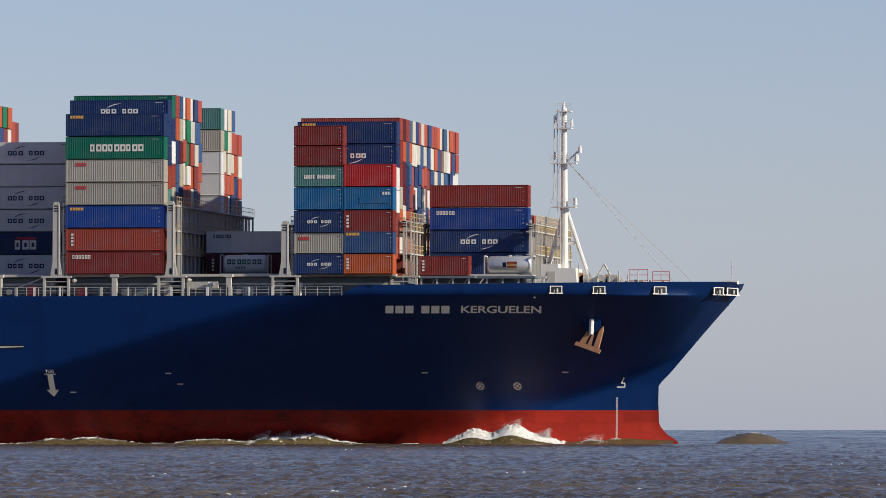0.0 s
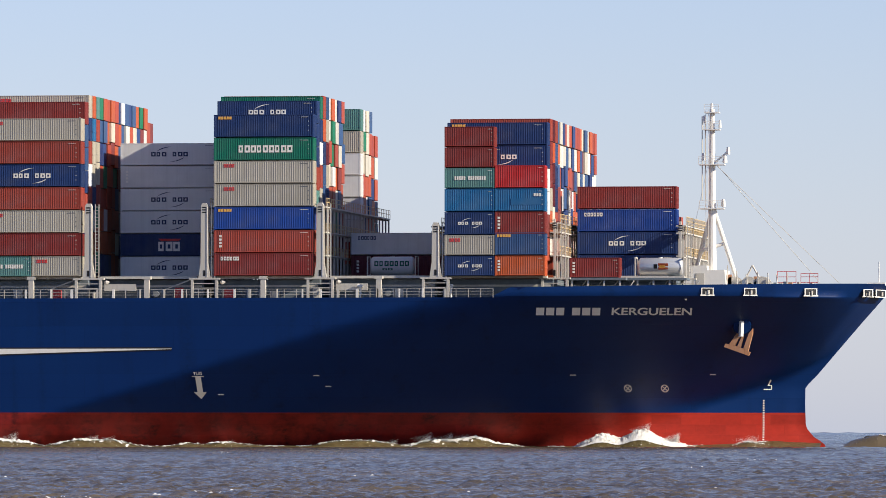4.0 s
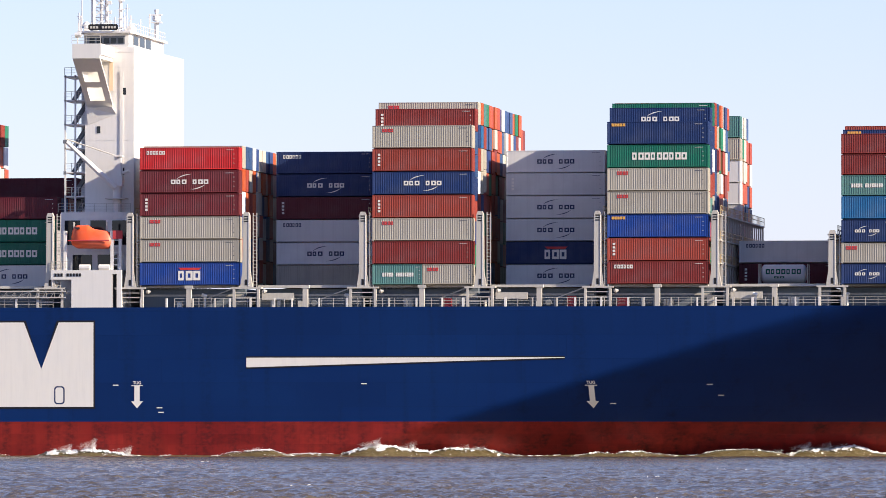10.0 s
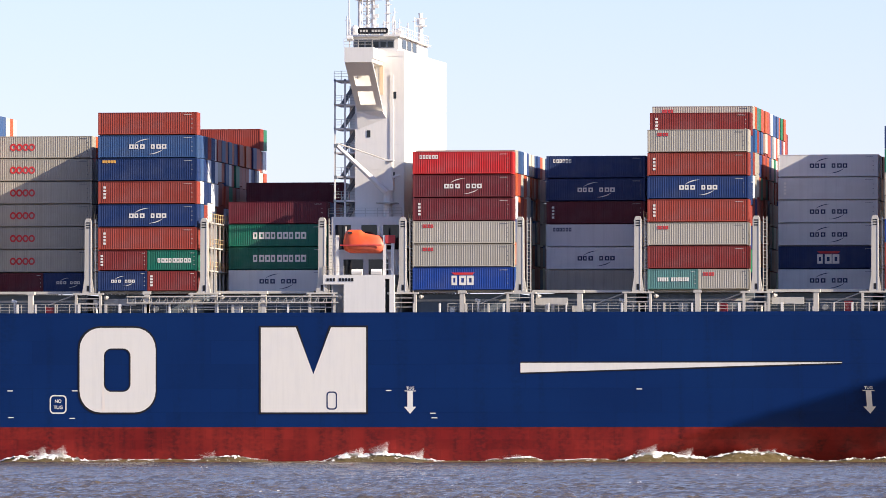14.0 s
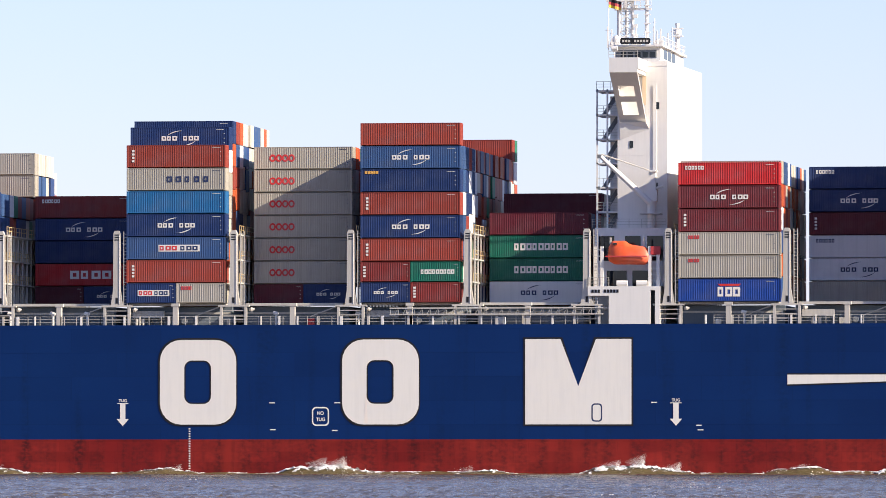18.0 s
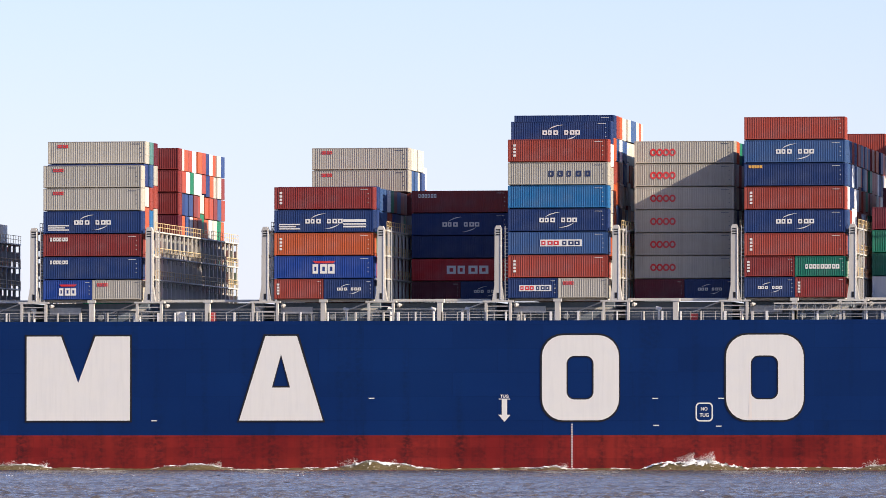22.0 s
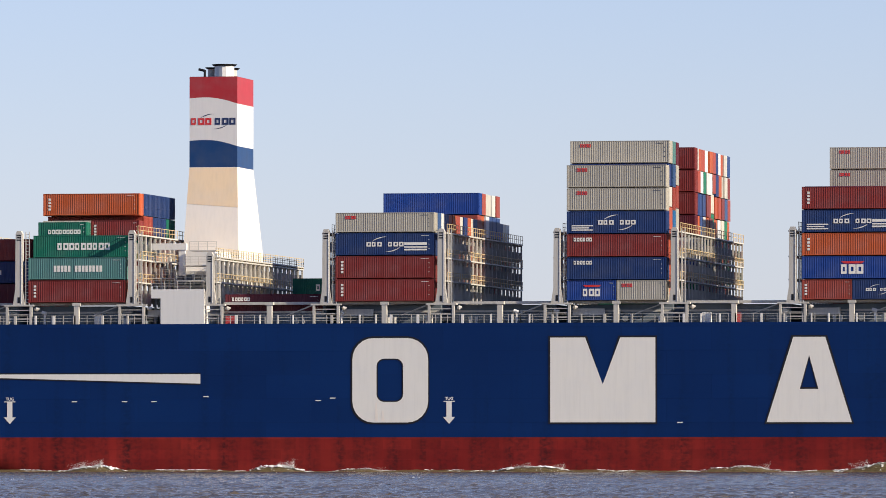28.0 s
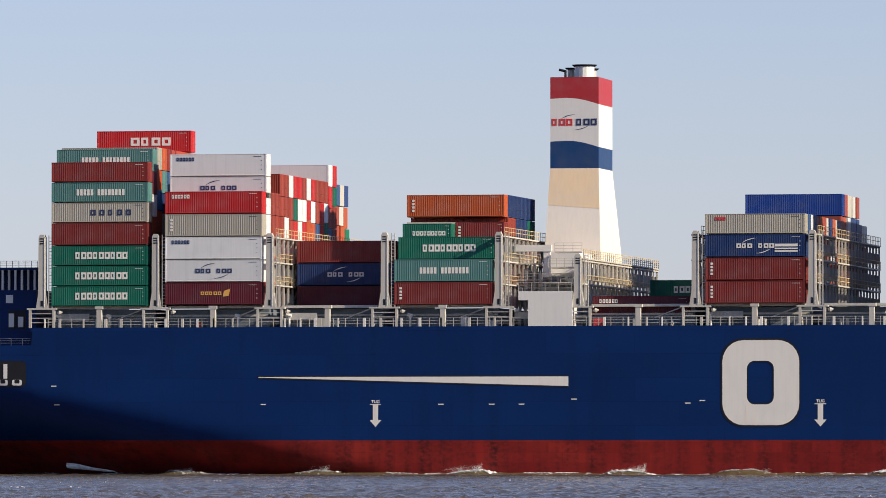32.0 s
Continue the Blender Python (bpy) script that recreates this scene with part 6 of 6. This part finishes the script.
# foam and humps of brown water that the ship pushes up along its side
def crest(x, length, height, seed, spray=0.5):
    """One breaking crest beside the hull: a brown hump of water, the foam on its top and the spray that it throws."""
    r = random.Random(seed)
    mid_y = skin_y(x, 1.0)
    ob = thing("bow_wave", x, mid_y, 0, "breaking brown wave crest with white foam along the ship's side", "wave", "waves along the hull")
    hump, foam = Shape(), Shape()
    hump.smooth = foam.smooth = True

    def env(p):
        u = p / length + 0.5
        if not 0 < u < 1:
            return 0.0
        return height * (math.sin(math.pi * u ** 0.85) ** 1.2) * (0.8 + 0.45 * noise.noise((0.30 * p, seed, 0.0)))

    def surface(p, v):
        """A place on the hump: p along the ship, v from the side (0) over the top (0.35) to the foot (1)."""
        y = skin_y(x + p, 0.8) - mid_y + 0.3 - 4.6 * v
        up = 0.75 + 0.7 * v if v < 0.35 else math.cos(math.pi / 2 * (v - 0.35) / 0.65)
        return (p, y, -0.5 + (0.5 + env(p)) * up + 0.12 * noise.noise((1.1 * p, 4 * v, seed)) * (1 - v))

    def net(s, n, m, v0, v1, keep=None, lift=None):
        k = len(s.v)
        for i in range(n + 1):
            p = (i / n - 0.5) * length
            for j in range(m + 1):
                q = surface(p, v0 + (v1 - v0) * j / m)
                s.v.append(q if lift is None else lift(q, j / m))
        for i in range(n):
            for j in range(m):
                if keep is None or keep((i + 0.5) / n, (j + 0.5) / m):
                    a = k + i * (m + 1) + j
                    s.f.append((a, a + 1, a + m + 2, a + m + 1))

    net(hump, 44, 10, 0.0, 1.0)

    def keep(u, w):
        p = (u - 0.5) * length
        e = env(p) / 1.6
        near_top = 1 - abs(w - (0.42 if spray > 0.95 else 0.36)) / (0.58 if spray > 0.95 else 0.47)
        return near_top * (0.25 + 0.75 * min(1.0, e)) + 0.55 * noise.noise((0.8 * p, 3.0 * w, seed + 4.0)) + 0.35 * noise.noise((2.6 * p, 9.0 * w, seed)) > 0.50 - (0.36 if spray < 0.95 else 0.75) * spray

    def froth(q, w):
        h = (0.10 + 0.16 * spray) * (1 - abs(w - 0.42) / 0.58)
        d = 0.5 + noise.noise((2.3 * q[0], 2.3 * q[1], seed)) + 0.7 * noise.noise((6.0 * q[0], 6.0 * q[1], seed))
        return (q[0], q[1] - 0.05, q[2] + 0.05 + h * max(0.0, d))

    net(foam, int(16 * length), 28, 0.08, 0.80 if spray < 0.95 else 0.76, keep, froth)

    def flake(px_, y, z, q):
        a = r.uniform(0, 6.28)
        c, d = math.cos(a), math.sin(a)
        foam.add([(px_ - 1.6 * q * c, y - q, z - 0.5 * q), (px_ + 1.6 * q, y - q * d, z - 0.35 * q), (px_ + 0.4 * q * d, y + q, z + 0.1 * q), (px_ + 0.3 * q * c, y, z + 1.1 * q)], [(0, 1, 3), (1, 2, 3), (2, 0, 3), (0, 2, 1)])

    for _ in range(int(26 * length * min(1.0, max(0.1, 0.4 + spray)))):                           # loose flecks on the top and down the face
        p = length * max(-0.48, min(0.48, r.gauss(0, 0.24)))
        q = surface(p, r.choice((0.35, 0.38, 0.42, r.uniform(0.3, 0.9))))
        flake(q[0], q[1] - 0.06, q[2] + 0.02 + 0.25 * spray * r.random() ** 2, 0.02 + 0.07 * r.random() ** 2)
    for _ in range(max(0, 1 + int(3.2 * spray))):                       # spray thrown up and blown aft
        p0, tall = length * max(-0.35, min(0.35, r.gauss(0.05, 0.2))), r.uniform(0.6, 1.0) * (0.35 + 0.9 * spray)
        for _2 in range(int(5200 * spray * tall)):
            k = r.random() ** 1.5
            lean = r.random() ** 1.7
            p = p0 + 0.35 * k - 2.6 * lean * (0.35 + 0.65 * k) + r.gauss(0, 0.13)
            z = env(p0) * 0.75 + 1.5 * tall * k * (1 - 0.55 * lean) + r.gauss(0, 0.06)
            flake(p, skin_y(x + p, 0.8) - mid_y - 1.3 - abs(r.gauss(0, 0.4)), z, (0.010 + 0.024 * r.random() ** 2) * (1.25 - 0.8 * max(k, lean)))
    part("water_hump", hump, BROWN_SEA, ob, "churned brown water")
    tagged(part("foam", foam, FOAM, ob, "white foam and spray"), kind="stuff")
    return ob


CRESTS = [(177.0, 5, 0.6, 0.4), (164.8, 15, 2.4, 1.0), (142.5, 15, 1.4, 0.65), (130.5, 12, 0.9, 0.25), (115.5, 14, 0.8, 0.2), (99.0, 15, 1.3, 0.45), (88.0, 12, 1.4, 0.7), (72.0, 10, 0.9, 0.3), (53.0, 14, 1.2, 0.9), (36.0, 10, 0.8, 0.3),
          (14.0, 13, 1.2, 0.8), (-4.0, 9, 0.7, 0.3), (-26.0, 15, 1.1, 0.4), (-47.0, 10, 0.7, 0.3), (-70.0, 12, 0.9, 0.4), (-92.0, 8, 0.6, 0.2), (-104.0, 7, 0.7, 0.6), (-124.0, 8, 0.9, 0.5), (-144.0, 7, 0.5, 0.3), (-160.0, 8, 0.5, 0.3)]
waves = [crest(x, ln, h, 11 + i, sp) for i, (x, ln, h, sp) in enumerate(CRESTS)]
for w in waves:
    aboard.remove(w)

# the low splash ahead of the bulb
splash = crest(203.0, 9, 1.35, 91, -0.6)
aboard.remove(splash)
splash.location = START + Vector((194.6, 4, 0.35))
waves.append(splash)
for ob in splash.children:
    if ob.name.startswith("water_hump"):
        ob.material_slots[0].material = SEA

# a tongue of white water under the stern quarter
stern_wave = thing("stern_wave", -177.8, skin_y(-174.5, 0.9) - 0.5, 0, "thin tongue of white water beside the stern quarter", "wave")
s = Shape()
s.smooth = True
for i in range(25):
    u = i / 24
    top, low = 1.25 * (1 - u) ** 0.8 + 0.05 * math.sin(9 * u), 0.55 * (1 - u)
    for d, z in ((0.5, low), (0.0, 0.5 * (top + low)), (0.15, top), (0.7, 0.7 * top)):
        s.v.append((6.6 * u, d, z + 0.04 * noise.noise((5 * u, 3 * d, 2.0))))
for i in range(24):
    for j in range(3):
        a = 4 * i + j
        s.f.append((a, a + 4, a + 5, a + 1))
tagged(part("foam", s, FOAM, stern_wave, "smooth white foam"), kind="stuff")

# the low brown ridge where the side meets the water, and the thin foam on it
def ridge_height(x):
    return 0.13 + 0.55 * math.exp(-((x - 181.0) / 5.5) ** 2) + 0.42 * max(0.0, 0.25 + noise.noise((0.055 * x, 2.0, 0.0)) + 0.35 * noise.noise((0.21 * x, 5.0, 0.0)))


ridge = thing("side_wash", 0, 0, -0.28, "low ridge of brown water running along the ship's side", "wave")
s, f = Shape(), Shape()
s.smooth = True
n = 720
for i in range(n + 1):
    x = -186 + 372.3 * i / n
    side_y, h = skin_y(x, 0.3), ridge_height(x)
    for off, z in ((-0.3, 0.8 * h), (0.5, h), (1.3, 0.75 * h), (2.4, 0.2 * h - 0.05), (3.8, -0.45)):
        s.v.append((x, side_y - off, z + 0.06 * noise.noise((1.3 * x, off, 1.0))))
for i in range(n):
    for j in range(4):
        a = 5 * i + j
        s.f.append((a, a + 1, a + 6, a + 5))
r = random.Random(5)
for _ in range(5200):
    x = r.uniform(-185, 182)
    if noise.noise((0.11 * x, 4.0, 0.0)) + 0.6 * noise.noise((0.6 * x, 8.0, 0.0)) < 0.02:
        continue
    q = 0.016 + 0.034 * r.random() ** 2
    off = abs(r.gauss(0.45, 0.25)) if r.random() < 0.8 else r.uniform(0.4, 3.2)
    y, z = skin_y(x, 0.3) - off, ridge_height(x) * max(0.1, 1 - 0.3 * max(0, off - 0.5)) + 0.02
    f.add([(x - 6 * q, y - q, z - 0.6 * q), (x + 6 * q, y - q, z - 0.6 * q), (x, y + q, z), (x, y, z + q)], [(0, 1, 3), (1, 2, 3), (2, 0, 3)])
part("water_ridge", s, BROWN_SEA, ridge)
tagged(part("foam", f, FOAM, ridge, "thin broken line of white foam"), kind="stuff")

# little white crests out on the water
s = Shape()
r = random.Random(21)
for _ in range(110):
    y = 110 + 780 * r.random() ** 1.2
    x = r.uniform(-0.30 * y, 0.06 * y)
    for _2 in range(r.randint(3, 9)):
        q = (0.01 + 0.025 * r.random()) * (0.5 + y / 800)
        cx, cy = x + r.gauss(0, 0.5), y + r.gauss(0, 0.3)
        z = wave_height(cx, cy) + 0.03
        s.add([(cx - 3 * q, cy - q, z - q), (cx + 3 * q, cy - q, z - q), (cx, cy + q, z), (cx, cy, z + 0.7 * q)], [(0, 1, 3), (1, 2, 3), (2, 0, 3)])
caps = new("whitecaps", s.mesh("whitecaps"))
caps.data.materials.append(FOAM)
tagged(caps, "scattered small white wave crests", "foam", kind="stuff")
afloat.append(caps)


# ---- what moves ----
LEVEL = -0.28            # the water's mean height


def motions():
    end = Matrix.Translation((SPEED * 32.0, 0, 0))
    for ob in aboard:
        m = Matrix.Translation(ob.location)
        walk(ob, [(0.0, m), (32.0, end @ m)])
    for ob in afloat:
        walk(ob, [(0.0, Matrix.Translation((0, 0, LEVEL))), (32.0, Matrix.Translation((-14.0, -20.0, LEVEL)))])
    for i, ob in enumerate(waves):
        m = Matrix.Translation(ob.location)
        rows = []
        for k in range(17):
            t = 2.0 * k
            heave = 0.16 * math.sin(2.1 * t + 1.9 * i) + LEVEL
            surge = 1.3 * math.sin(0.55 * t + 2.3 * i)
            rows.append((t, Matrix.Translation((SPEED * t + surge, 0, heave)) @ m))
        walk(ob, rows)


motions()
